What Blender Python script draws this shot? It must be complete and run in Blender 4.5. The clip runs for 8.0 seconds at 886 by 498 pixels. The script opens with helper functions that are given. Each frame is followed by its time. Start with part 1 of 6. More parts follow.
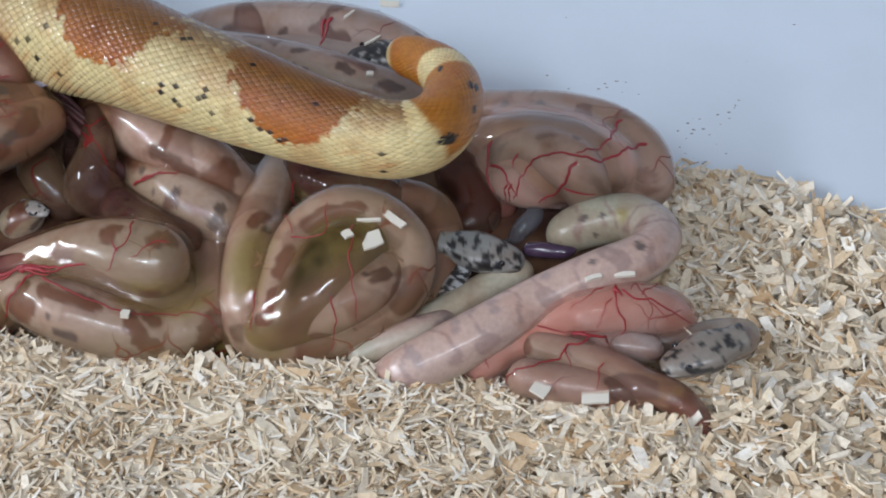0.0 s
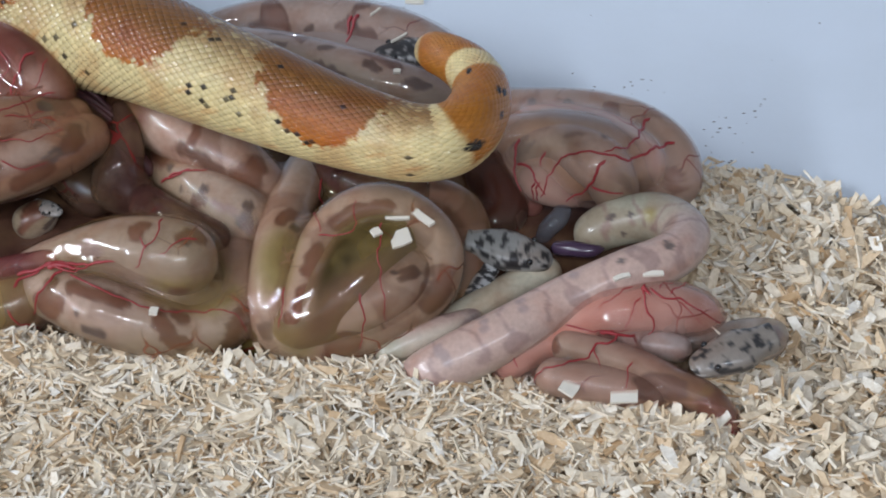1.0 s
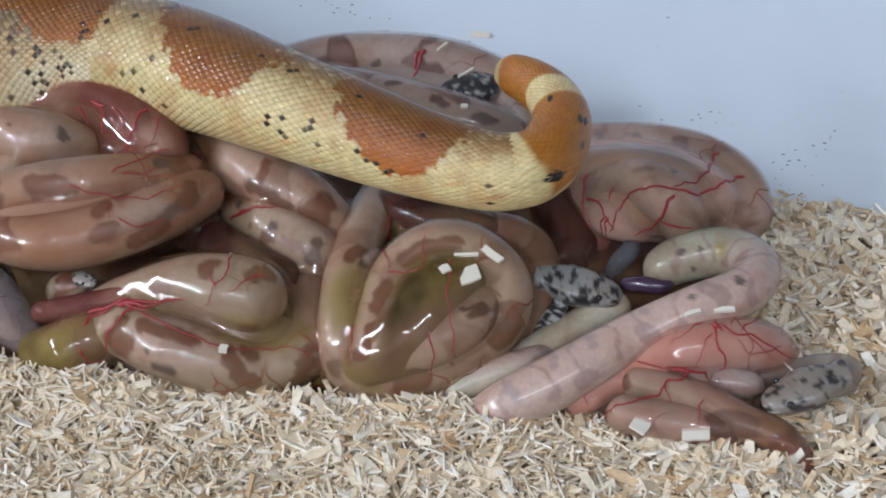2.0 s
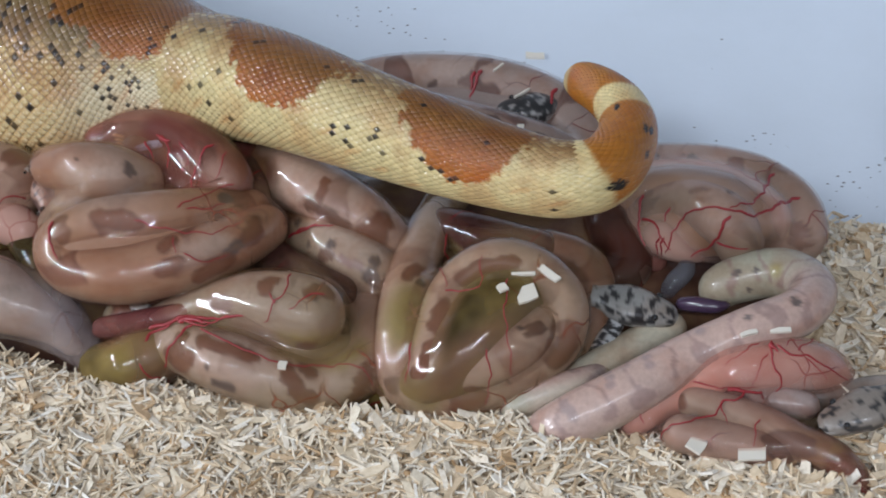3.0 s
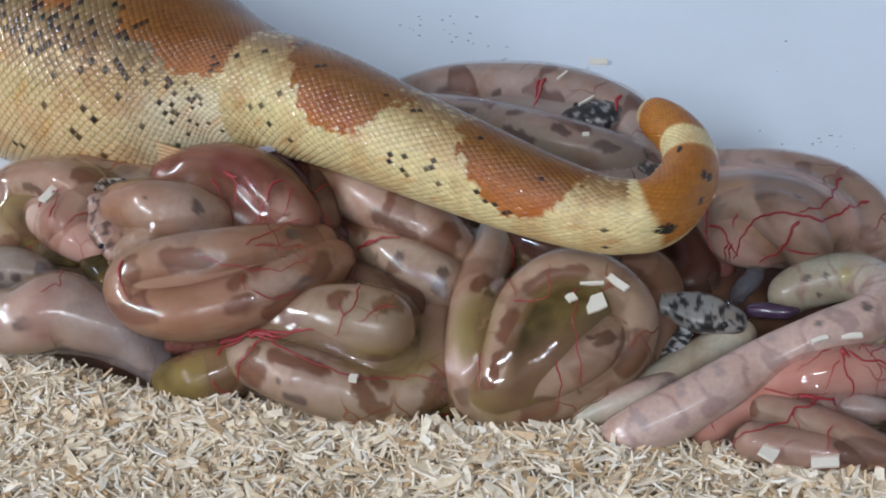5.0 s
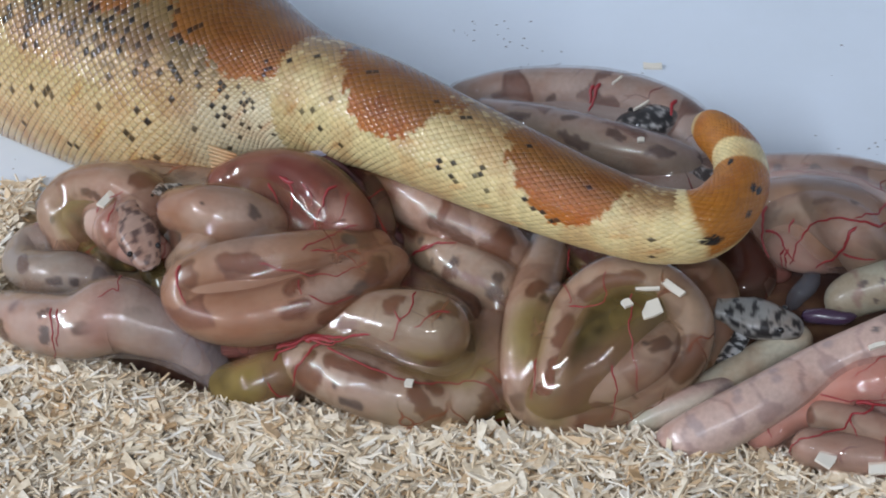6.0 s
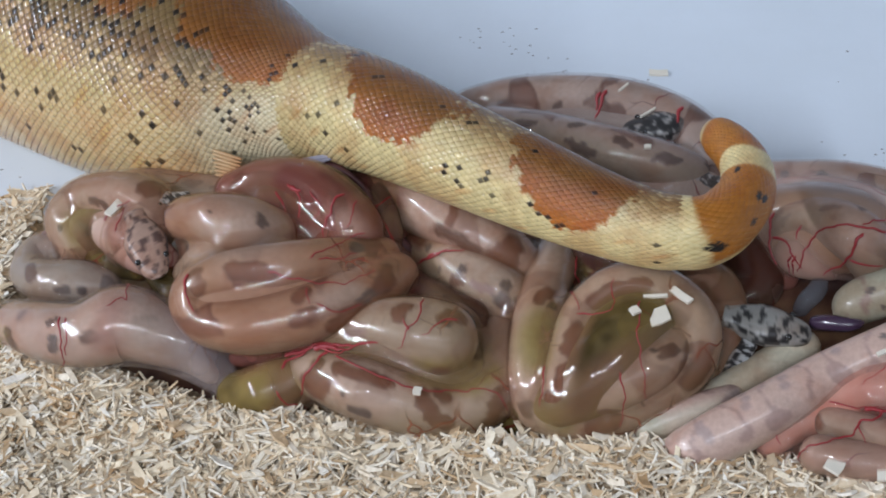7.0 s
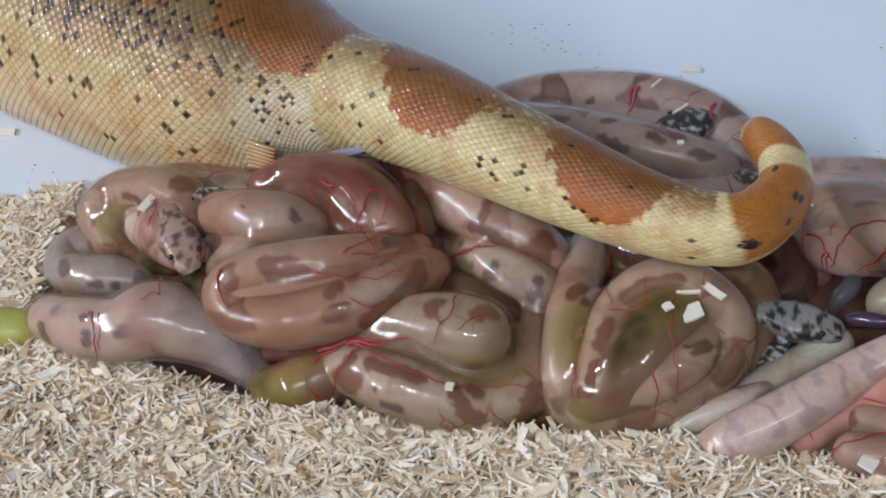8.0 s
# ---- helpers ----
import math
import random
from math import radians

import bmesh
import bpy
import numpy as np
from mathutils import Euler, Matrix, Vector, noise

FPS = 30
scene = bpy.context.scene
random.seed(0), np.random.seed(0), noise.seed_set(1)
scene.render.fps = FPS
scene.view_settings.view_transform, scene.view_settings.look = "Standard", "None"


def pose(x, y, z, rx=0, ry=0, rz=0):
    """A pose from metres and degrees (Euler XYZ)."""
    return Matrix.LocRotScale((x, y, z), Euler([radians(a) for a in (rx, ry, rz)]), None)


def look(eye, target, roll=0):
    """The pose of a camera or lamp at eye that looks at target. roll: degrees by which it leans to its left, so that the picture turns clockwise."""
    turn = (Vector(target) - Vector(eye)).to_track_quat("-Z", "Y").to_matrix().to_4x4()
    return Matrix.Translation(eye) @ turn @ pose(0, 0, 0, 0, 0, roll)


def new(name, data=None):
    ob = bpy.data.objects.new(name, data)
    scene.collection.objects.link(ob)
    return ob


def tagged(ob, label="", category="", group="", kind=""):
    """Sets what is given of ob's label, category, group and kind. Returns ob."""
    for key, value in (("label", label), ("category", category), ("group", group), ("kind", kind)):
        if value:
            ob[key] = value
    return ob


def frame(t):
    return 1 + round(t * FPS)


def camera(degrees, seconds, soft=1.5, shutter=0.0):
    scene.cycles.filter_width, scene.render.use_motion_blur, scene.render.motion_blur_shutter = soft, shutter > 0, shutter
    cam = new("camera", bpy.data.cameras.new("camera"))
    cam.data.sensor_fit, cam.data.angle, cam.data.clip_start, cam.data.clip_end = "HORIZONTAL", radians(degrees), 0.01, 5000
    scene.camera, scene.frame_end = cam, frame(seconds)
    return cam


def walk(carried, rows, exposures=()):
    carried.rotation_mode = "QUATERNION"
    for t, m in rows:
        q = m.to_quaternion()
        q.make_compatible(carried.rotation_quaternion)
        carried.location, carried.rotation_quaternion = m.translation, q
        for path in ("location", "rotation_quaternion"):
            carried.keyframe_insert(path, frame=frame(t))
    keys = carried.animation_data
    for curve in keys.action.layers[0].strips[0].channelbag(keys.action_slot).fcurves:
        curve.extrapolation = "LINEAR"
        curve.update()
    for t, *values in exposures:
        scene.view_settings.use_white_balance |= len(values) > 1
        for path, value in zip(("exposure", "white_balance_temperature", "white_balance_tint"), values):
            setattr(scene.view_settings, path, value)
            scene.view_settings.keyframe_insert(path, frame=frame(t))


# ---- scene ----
cam = camera(28.0, 8.0, soft=1.9)
PATH = [
    (0, (0.02719, -0.34531, 0.30988), (0.04563, -0.01995, -0.00044), 1.125),
    (0.5, (0.02580, -0.34469, 0.30909), (0.04297, -0.01835, -0.00027), 1.181),
    (1, (0.02247, -0.34430, 0.31028), (0.03892, -0.01982, -0.00108), 1.121),
    (1.5, (0.01973, -0.34274, 0.31056), (0.02895, -0.01587, 0.00142), 0.334),
    (1.7, (0.02069, -0.34155, 0.31051), (0.02688, -0.01330, 0.00274), -0.164),
    (2.8, (0.01919, -0.34324, 0.31531), (0.00999, -0.01235, 0.01047), -2.048),
    (3, (0.01672, -0.34412, 0.31362), (0.00779, -0.01151, 0.01066), -1.769),
    (3.5, (0.01569, -0.34351, 0.31377), (0.00034, -0.01038, 0.01163), -2.804),
    (4, (0.01536, -0.34334, 0.31576), (-0.00297, -0.00927, 0.01482), -3.392),
    (4.5, (0.01489, -0.34330, 0.31495), (-0.00729, -0.01072, 0.01263), -4.146),
    (4.7, (0.01491, -0.34249, 0.31569), (-0.00837, -0.01105, 0.01219), -4.374),
    (5.8, (0.01511, -0.34326, 0.31810), (-0.01744, -0.00980, 0.01768), -5.399),
    (6, (0.01362, -0.34285, 0.31823), (-0.02295, -0.01104, 0.01646), -5.904),
    (6.5, (0.01287, -0.34244, 0.31766), (-0.02224, -0.01089, 0.01545), -5.726),
    (7, (0.01242, -0.34280, 0.31909), (-0.02472, -0.01014, 0.01832), -6.131),
    (7.5, (0.01257, -0.34260, 0.31865), (-0.02995, -0.00965, 0.01892), -6.671),
    (8, (0.01126, -0.34317, 0.31856), (-0.03290, -0.01113, 0.01807), -6.795),
]
walk(cam, [(t, look(eye, target, roll)) for t, eye, target, roll in PATH], exposures=[(0, 0.04), (1.7, 0.03), (3.0, 0.0), (8.0, 0.0)])

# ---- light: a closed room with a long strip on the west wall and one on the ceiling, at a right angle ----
CM = 0.01
world = bpy.data.worlds.new("room_air")
scene.world = world
world.use_nodes = True
world.node_tree.nodes["Background"].inputs[0].default_value = (0.8, 0.9, 1.0, 1)
world.node_tree.nodes["Background"].inputs[1].default_value = 0.02


def area_lamp(name, eye, target, sx, sy, power, colour):
    data = bpy.data.lights.new(name, "AREA")
    data.shape, data.size, data.size_y, data.energy, data.color = "RECTANGLE", sx, sy, power, colour
    ob = new(name, data)
    ob.matrix_world = look(eye, target)
    return ob


# No lamp is in view; both strips are assumed, set from highlight directions.
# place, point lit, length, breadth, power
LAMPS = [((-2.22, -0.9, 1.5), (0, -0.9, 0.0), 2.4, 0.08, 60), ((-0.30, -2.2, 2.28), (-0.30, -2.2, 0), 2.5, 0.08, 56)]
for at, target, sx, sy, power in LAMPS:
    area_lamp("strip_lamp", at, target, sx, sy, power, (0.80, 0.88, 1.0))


# ---- materials ----
def material(name, colour=(0.5, 0.5, 0.5), rough=0.5, metal=0.0, coat=0.0, coat_rough=0.06, subsurface=0.0):
    m = bpy.data.materials.new(name)
    m.use_nodes = True
    b = m.node_tree.nodes["Principled BSDF"]
    b.inputs["Base Color"].default_value = (*colour, 1)
    b.inputs["Roughness"].default_value = rough
    b.inputs["Metallic"].default_value = metal
    b.inputs["Coat Weight"].default_value = coat
    b.inputs["Coat Roughness"].default_value = coat_rough
    if subsurface:
        b.inputs["Subsurface Weight"].default_value = subsurface
        b.inputs["Subsurface Radius"].default_value = (0.004, 0.002, 0.0012)
        b.inputs["Subsurface Scale"].default_value = 1.0
    return m, m.node_tree, b


def node(tree, kind, **values):
    n = tree.nodes.new(kind)
    for key, value in values.items():
        n.inputs[key.replace("_", " ")].default_value = value
    return n


def noise_node(tree, scale, detail=4.0, rough=0.55, space="Object"):
    coords = tree.nodes.new("ShaderNodeTexCoord")
    n = node(tree, "ShaderNodeTexNoise", Scale=scale, Detail=detail, Roughness=rough)
    tree.links.new(coords.outputs[space], n.inputs["Vector"])
    return n


def ramp_node(tree, factor, stops):
    r = tree.nodes.new("ShaderNodeValToRGB")
    while len(r.color_ramp.elements) < len(stops):
        r.color_ramp.elements.new(0.5)
    for e, (at, colour) in zip(r.color_ramp.elements, stops):
        e.position, e.color = at, (*colour, 1)
    tree.links.new(factor, r.inputs["Fac"])
    return r


def bump_node(tree, bsdf, height, strength, distance, inputs=("Normal",)):
    b = node(tree, "ShaderNodeBump", Strength=strength, Distance=distance)
    tree.links.new(height, b.inputs["Height"])
    for name in inputs:
        tree.links.new(b.outputs["Normal"], bsdf.inputs[name])
    return b


def multiply(tree, a, b, amount=1.0):
    m = tree.nodes.new("ShaderNodeMix")
    m.data_type, m.blend_type = "RGBA", "MULTIPLY"
    m.inputs["Factor"].default_value = amount
    tree.links.new(a, m.inputs["A"])
    tree.links.new(b, m.inputs["B"])
    return m.outputs["Result"]


def plastic():
    m, tree, b = material("white_tub_plastic", (0.7, 0.76, 0.84), 0.38)
    dirt = noise_node(tree, 14, 6, 0.62)
    smear = noise_node(tree, 3.5, 3)
    c1 = ramp_node(tree, dirt.outputs["Fac"], [(0.3, (0.95, 0.95, 0.94)), (0.6, (1, 1, 1))])
    c2 = ramp_node(tree, smear.outputs["Fac"], [(0.3, (0.68, 0.735, 0.815)), (0.7, (0.71, 0.765, 0.845))])
    tree.links.new(multiply(tree, c2.outputs["Color"], c1.outputs["Color"]), b.inputs["Base Color"])
    r = ramp_node(tree, dirt.outputs["Fac"], [(0.35, (0.5, 0.5, 0.5)), (0.65, (0.32, 0.32, 0.32))])
    tree.links.new(r.outputs["Color"], b.inputs["Roughness"])
    bump_node(tree, b, noise_node(tree, 350, 2).outputs["Fac"], 0.06, 0.0006)
    return m


def wood():
    """Pale shavings: each piece takes its own tone, with grain along it."""
    m, tree, b = material("wood_shavings", (0.6, 0.48, 0.32), 0.72)
    info, island = tree.nodes.new("ShaderNodeObjectInfo"), tree.nodes.new("ShaderNodeNewGeometry")
    add = tree.nodes.new("ShaderNodeMath")
    add.operation = "ADD"
    tree.links.new(info.outputs["Random"], add.inputs[0])
    tree.links.new(island.outputs["Random Per Island"], add.inputs[1])
    wrap = tree.nodes.new("ShaderNodeMath")
    wrap.operation = "FRACT"
    tree.links.new(add.outputs[0], wrap.inputs[0])
    tone = ramp_node(tree, wrap.outputs[0], [(0.0, (0.92, 0.83, 0.70)), (0.25, (0.82, 0.68, 0.50)), (0.45, (0.95, 0.90, 0.82)), (0.62, (0.88, 0.76, 0.58)),
                                             (0.84, (0.74, 0.56, 0.37)), (0.94, (0.56, 0.36, 0.19)), (1.0, (0.88, 0.77, 0.60))])
    grain = noise_node(tree, 900, 3)
    g = ramp_node(tree, grain.outputs["Fac"], [(0.3, (0.82, 0.78, 0.72)), (0.65, (1, 1, 1))])
    tree.links.new(multiply(tree, tone.outputs["Color"], g.outputs["Color"]), b.inputs["Base Color"])
    bump_node(tree, b, grain.outputs["Fac"], 0.4, 0.0004)
    return m


def skin(name, rough=0.42, coat=0.35, grain=700, depth=0.25, subsurface=0.0, spec=0.4, mottle=85, hue=(1.0, 1.0, 1.0)):
    """Takes its pattern from the mesh's colours; fine mottling on top."""
    m, tree, b = material(name, (0.5, 0.4, 0.3), rough, coat=coat, coat_rough=0.13, subsurface=subsurface)
    b.inputs["Specular IOR Level"].default_value = spec
    tint = tree.nodes.new("ShaderNodeVertexColor")
    tint.layer_name = "tint"
    n1 = noise_node(tree, grain, 4)
    g = ramp_node(tree, n1.outputs["Fac"], [(0.3, tuple(0.86 * c for c in hue)), (0.65, hue)])
    blush = ramp_node(tree, noise_node(tree, mottle, 3).outputs["Fac"], [(0.36, (0.86, 0.74, 0.68)), (0.52, (1.0, 1.0, 1.0)), (0.68, (0.93, 0.95, 0.95))])
    fine = multiply(tree, tint.outputs["Color"], g.outputs["Color"])
    tree.links.new(multiply(tree, fine, blush.outputs["Color"]), b.inputs["Base Color"])
    bump_node(tree, b, n1.outputs["Fac"], depth, 0.0004)
    return m


def film(name, tint, milk, murk, milky, rough=0.02, veins=0.75, thick=0.62, ripple=0.085, soups=((0.17, 0.11, 0.035), (0.31, 0.225, 0.075))):
    """A wet birth membrane: clear, unevenly clouded by yolk and blood, with a gloss."""
    m = bpy.data.materials.new(name)
    m.use_nodes = True
    tree = m.node_tree
    tree.nodes.remove(tree.nodes["Principled BSDF"])
    out = tree.nodes["Material Output"]
    clear = node(tree, "ShaderNodeBsdfTransparent", Color=(*tint, 1))
    n = noise_node(tree, 42, 4)
    hue = ramp_node(tree, noise_node(tree, 26, 2).outputs["Fac"], [(0.40, milk), (0.56, murk)])
    cloud = tree.nodes.new("ShaderNodeBsdfDiffuse")
    tree.links.new(hue.outputs["Color"], cloud.inputs["Color"])
    amount = ramp_node(tree, n.outputs["Fac"], [(0.35, (milky * 0.3,) * 3), (0.70, (min(0.8, milky * 2.6),) * 3)])
    warp = tree.nodes.new("ShaderNodeTexCoord")
    push = noise_node(tree, 70, 2)
    shift = tree.nodes.new("ShaderNodeMix")
    shift.data_type = "RGBA"
    shift.inputs["Factor"].default_value = 0.012
    tree.links.new(warp.outputs["Object"], shift.inputs["A"])
    tree.links.new(push.outputs["Color"], shift.inputs["B"])
    cells = node(tree, "ShaderNodeTexVoronoi", Scale=58.0)
    cells.feature = "DISTANCE_TO_EDGE"
    tree.links.new(shift.outputs["Result"], cells.inputs["Vector"])
    thread = ramp_node(tree, cells.outputs["Distance"], [(0.008, (1, 1, 1)), (0.026, (0, 0, 0))])
    patchy = ramp_node(tree, noise_node(tree, 34, 2).outputs["Fac"], [(0.48, (0, 0, 0)), (0.58, (veins,) * 3)])
    where = multiply(tree, thread.outputs["Color"], patchy.outputs["Color"])
    stain = tree.nodes.new("ShaderNodeMix")
    stain.data_type = "RGBA"
    tree.links.new(where, stain.inputs["Factor"])
    tree.links.new(hue.outputs["Color"], stain.inputs["A"])
    stain.inputs["B"].default_value = (0.24, 0.022, 0.022, 1)
    tree.links.new(stain.outputs["Result"], cloud.inputs["Color"])
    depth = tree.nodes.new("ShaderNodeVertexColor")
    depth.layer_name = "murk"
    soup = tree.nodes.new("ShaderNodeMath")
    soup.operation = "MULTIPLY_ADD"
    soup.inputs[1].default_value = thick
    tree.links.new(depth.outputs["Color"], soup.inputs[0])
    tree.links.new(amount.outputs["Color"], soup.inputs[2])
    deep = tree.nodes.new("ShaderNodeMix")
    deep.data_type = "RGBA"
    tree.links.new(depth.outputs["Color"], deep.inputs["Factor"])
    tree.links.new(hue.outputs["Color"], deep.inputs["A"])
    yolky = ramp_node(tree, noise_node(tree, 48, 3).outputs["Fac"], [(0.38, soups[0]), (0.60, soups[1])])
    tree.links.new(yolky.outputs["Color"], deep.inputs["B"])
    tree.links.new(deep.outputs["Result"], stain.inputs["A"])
    top = tree.nodes.new("ShaderNodeMath")
    top.operation = "MAXIMUM"
    tree.links.new(soup.outputs[0], top.inputs[0])
    tree.links.new(where, top.inputs[1])
    mix1 = tree.nodes.new("ShaderNodeMixShader")
    tree.links.new(top.outputs[0], mix1.inputs[0])
    tree.links.new(clear.outputs[0], mix1.inputs[1])
    tree.links.new(cloud.outputs[0], mix1.inputs[2])
    gloss = node(tree, "ShaderNodeBsdfGlossy", Color=(1, 1, 1, 1), Roughness=rough)
    fres = node(tree, "ShaderNodeFresnel", IOR=1.40)
    bump = node(tree, "ShaderNodeBump", Strength=ripple, Distance=0.0006)
    tree.links.new(noise_node(tree, 130, 3).outputs["Fac"], bump.inputs["Height"])
    tree.links.new(bump.outputs["Normal"], gloss.inputs["Normal"])
    tree.links.new(bump.outputs["Normal"], fres.inputs["Normal"])
    mix2 = tree.nodes.new("ShaderNodeMixShader")
    sheen = tree.nodes.new("ShaderNodeMath")
    sheen.operation = "MINIMUM"
    sheen.inputs[1].default_value = 0.26
    tree.links.new(fres.outputs[0], sheen.inputs[0])
    tree.links.new(sheen.outputs[0], mix2.inputs[0])
    tree.links.new(mix1.outputs[0], mix2.inputs[1])
    tree.links.new(gloss.outputs[0], mix2.inputs[2])
    tree.links.new(mix2.outputs[0], out.inputs["Surface"])
    return m


PLASTIC, WOOD = plastic(), wood()
SCALE = skin("boa_scales", 0.55, 0.9, 500, 0.06, spec=0.15)
SCALE.node_tree.nodes["Principled BSDF"].inputs["Coat Roughness"].default_value = 0.11
SCALE.node_tree.nodes["Principled BSDF"].inputs["Coat IOR"].default_value = 1.5
BABY = skin("newborn_skin", 0.5, 0.12, 800, 0.15, hue=(0.70, 0.64, 0.615))
WET = skin("wet_bare_skin", 0.38, 0.35, 800, 0.3)
MEMBRANE = film("birth_membrane", (0.98, 0.94, 0.915), (0.44, 0.20, 0.12), (0.42, 0.30, 0.12), 0.075, thick=0.8, soups=((0.05, 0.034, 0.012), (0.25, 0.17, 0.055)))
SHROUD = film("dark_membrane", (0.74, 0.58, 0.50), (0.22, 0.065, 0.055), (0.15, 0.085, 0.06), 0.26, veins=0.9, thick=0.3, soups=((0.10, 0.04, 0.035), (0.20, 0.12, 0.07)))
PINK = film("pink_membrane", (0.97, 0.89, 0.86), (0.58, 0.40, 0.34), (0.58, 0.31, 0.25), 0.07, thick=0.25, soups=((0.64, 0.30, 0.24), (0.74, 0.50, 0.43)))
BLOODY = film("bloody_membrane", (0.93, 0.80, 0.74), (0.34, 0.10, 0.08), (0.24, 0.06, 0.055), 0.15, veins=0.9, soups=((0.15, 0.04, 0.04), (0.28, 0.12, 0.09)))
GREYISH = film("greyish_membrane", (0.97, 0.945, 0.935), (0.46, 0.36, 0.34), (0.40, 0.31, 0.28), 0.11, thick=0.72, soups=((0.34, 0.26, 0.23), (0.46, 0.37, 0.33)))
ROSY = film("rosy_membrane", (0.98, 0.935, 0.91), (0.60, 0.36, 0.30), (0.52, 0.36, 0.28), 0.09, soups=((0.50, 0.28, 0.22), (0.60, 0.43, 0.34)), thick=0.85)
CLEAR = film("clear_membrane", (0.97, 0.95, 0.93), (0.62, 0.46, 0.42), (0.56, 0.46, 0.44), 0.10, veins=0.25, thick=0.34, ripple=0.5, rough=0.06, soups=((0.44, 0.38, 0.42), (0.60, 0.50, 0.50)))
TANNISH = film("tan_membrane", (0.98, 0.93, 0.90), (0.46, 0.20, 0.13), (0.46, 0.28, 0.15), 0.07, thick=0.35, soups=((0.34, 0.19, 0.11), (0.47, 0.31, 0.21)))
STREAKED = film("blood_streaked_membrane", (0.94, 0.84, 0.80), (0.40, 0.10, 0.08), (0.34, 0.20, 0.13), 0.14, veins=0.9, thick=0.6, soups=((0.13, 0.03, 0.03), (0.30, 0.13, 0.09)))
# Caul's deep colours: brownish membrane, darkened further by crease shade put into them.
CAUL = film("shared_caul", (0.985, 0.955, 0.945), (0.46, 0.20, 0.14), (0.44, 0.29, 0.16), 0.03, veins=0.5, thick=0.75, soups=((0.12, 0.04, 0.032), (0.29, 0.16, 0.085)))
BLOOD = material("blood_vessel", (0.30, 0.020, 0.026), 0.4, coat=0.2)[0]
EYE = material("eye", (0.02, 0.02, 0.022), 0.08, coat=1.0)[0]


def tissue():
    m, tree, b = material("afterbirth_tissue", (0.2, 0.07, 0.06), 0.3, coat=0.6)
    n = noise_node(tree, 60, 5)
    r = ramp_node(tree, n.outputs["Fac"], [(0.3, (0.055, 0.022, 0.018)), (0.5, (0.14, 0.065, 0.042)), (0.72, (0.25, 0.15, 0.07))])
    tree.links.new(r.outputs["Color"], b.inputs["Base Color"])
    bump_node(tree, b, n.outputs["Fac"], 0.6, 0.003)
    return m


TISSUE = tissue()


def fluid(name, lo, hi):
    m, tree, b = material(name, lo, 0.5, coat=0.15)
    n = noise_node(tree, 55, 4)
    r = ramp_node(tree, n.outputs["Fac"], [(0.35, lo), (0.68, hi)])
    tree.links.new(r.outputs["Color"], b.inputs["Base Color"])
    return m


YOLK = fluid("yolk", (0.09, 0.06, 0.022), (0.25, 0.175, 0.065))
TAN_YOLK = fluid("tan_yolk", (0.32, 0.18, 0.10), (0.46, 0.30, 0.20))
GREEN_YOLK = fluid("green_yolk", (0.30, 0.30, 0.05), (0.48, 0.46, 0.12))
GREY_YOLK = fluid("grey_yolk", (0.28, 0.21, 0.18), (0.42, 0.34, 0.30))
RED_YOLK = fluid("red_yolk", (0.54, 0.22, 0.16), (0.68, 0.46, 0.37))


# ---- builders ----
def mesh_of(name, verts, faces, mat, colours=None, smooth=True):
    me = bpy.data.meshes.new(name)
    me.from_pydata([tuple(v) for v in verts], [], [tuple(f) for f in faces])
    me.materials.append(mat)
    if smooth:
        me.polygons.foreach_set("use_smooth", [True] * len(me.polygons))
    if colours is not None:
        a = me.color_attributes.new("tint", "FLOAT_COLOR", "POINT")
        flat = np.ones((len(verts), 4))
        flat[:, :3] = colours
        a.data.foreach_set("color", flat.ravel())
    me.update()
    return me


def part(name, me, parent, label=""):
    ob = new(name, me)
    if parent is not None:
        ob.parent = parent
    return tagged(ob, label)


def base(name, at, label, category, group="", kind=""):
    ob = new(name)
    ob.empty_display_size = 0.01
    ob.location = at
    return tagged(ob, label, category, group, kind)


def spline(points, step):
    """Even samples of a smooth line through points (x, y, z, radius), in metres, and their arc lengths."""
    p = np.array(points, float)
    p = np.vstack([2 * p[0] - p[1], p, 2 * p[-1] - p[-2]])
    out = []
    for i in range(1, len(p) - 2):
        a, b, c, d = p[i - 1:i + 3]
        u = np.linspace(0, 1, 24, endpoint=False)[:, None]
        out.append(0.5 * (2 * b + (c - a) * u + (2 * a - 5 * b + 4 * c - d) * u ** 2 + (3 * b - a - 3 * c + d) * u ** 3))
    out = np.vstack(out + [p[-2:-1]])
    s = np.concatenate([[0], np.cumsum(np.linalg.norm(np.diff(out[:, :3], axis=0), axis=1))])
    n = max(8, int(s[-1] / step))
    at = np.linspace(0, s[-1], n)
    return np.stack([np.interp(at, s, out[:, k]) for k in range(4)], 1), at


def frames_along(path):
    """Tangent, side and upward unit vectors along a path."""
    t = np.gradient(path[:, :3], axis=0)
    t /= np.linalg.norm(t, axis=1)[:, None]
    side = np.cross(t, (0, 0, 1.0))
    side /= np.maximum(np.linalg.norm(side, axis=1)[:, None], 1e-6)
    return t, side, np.cross(side, t)


def cm(points):
    return [tuple(c * CM for c in p) for p in points]


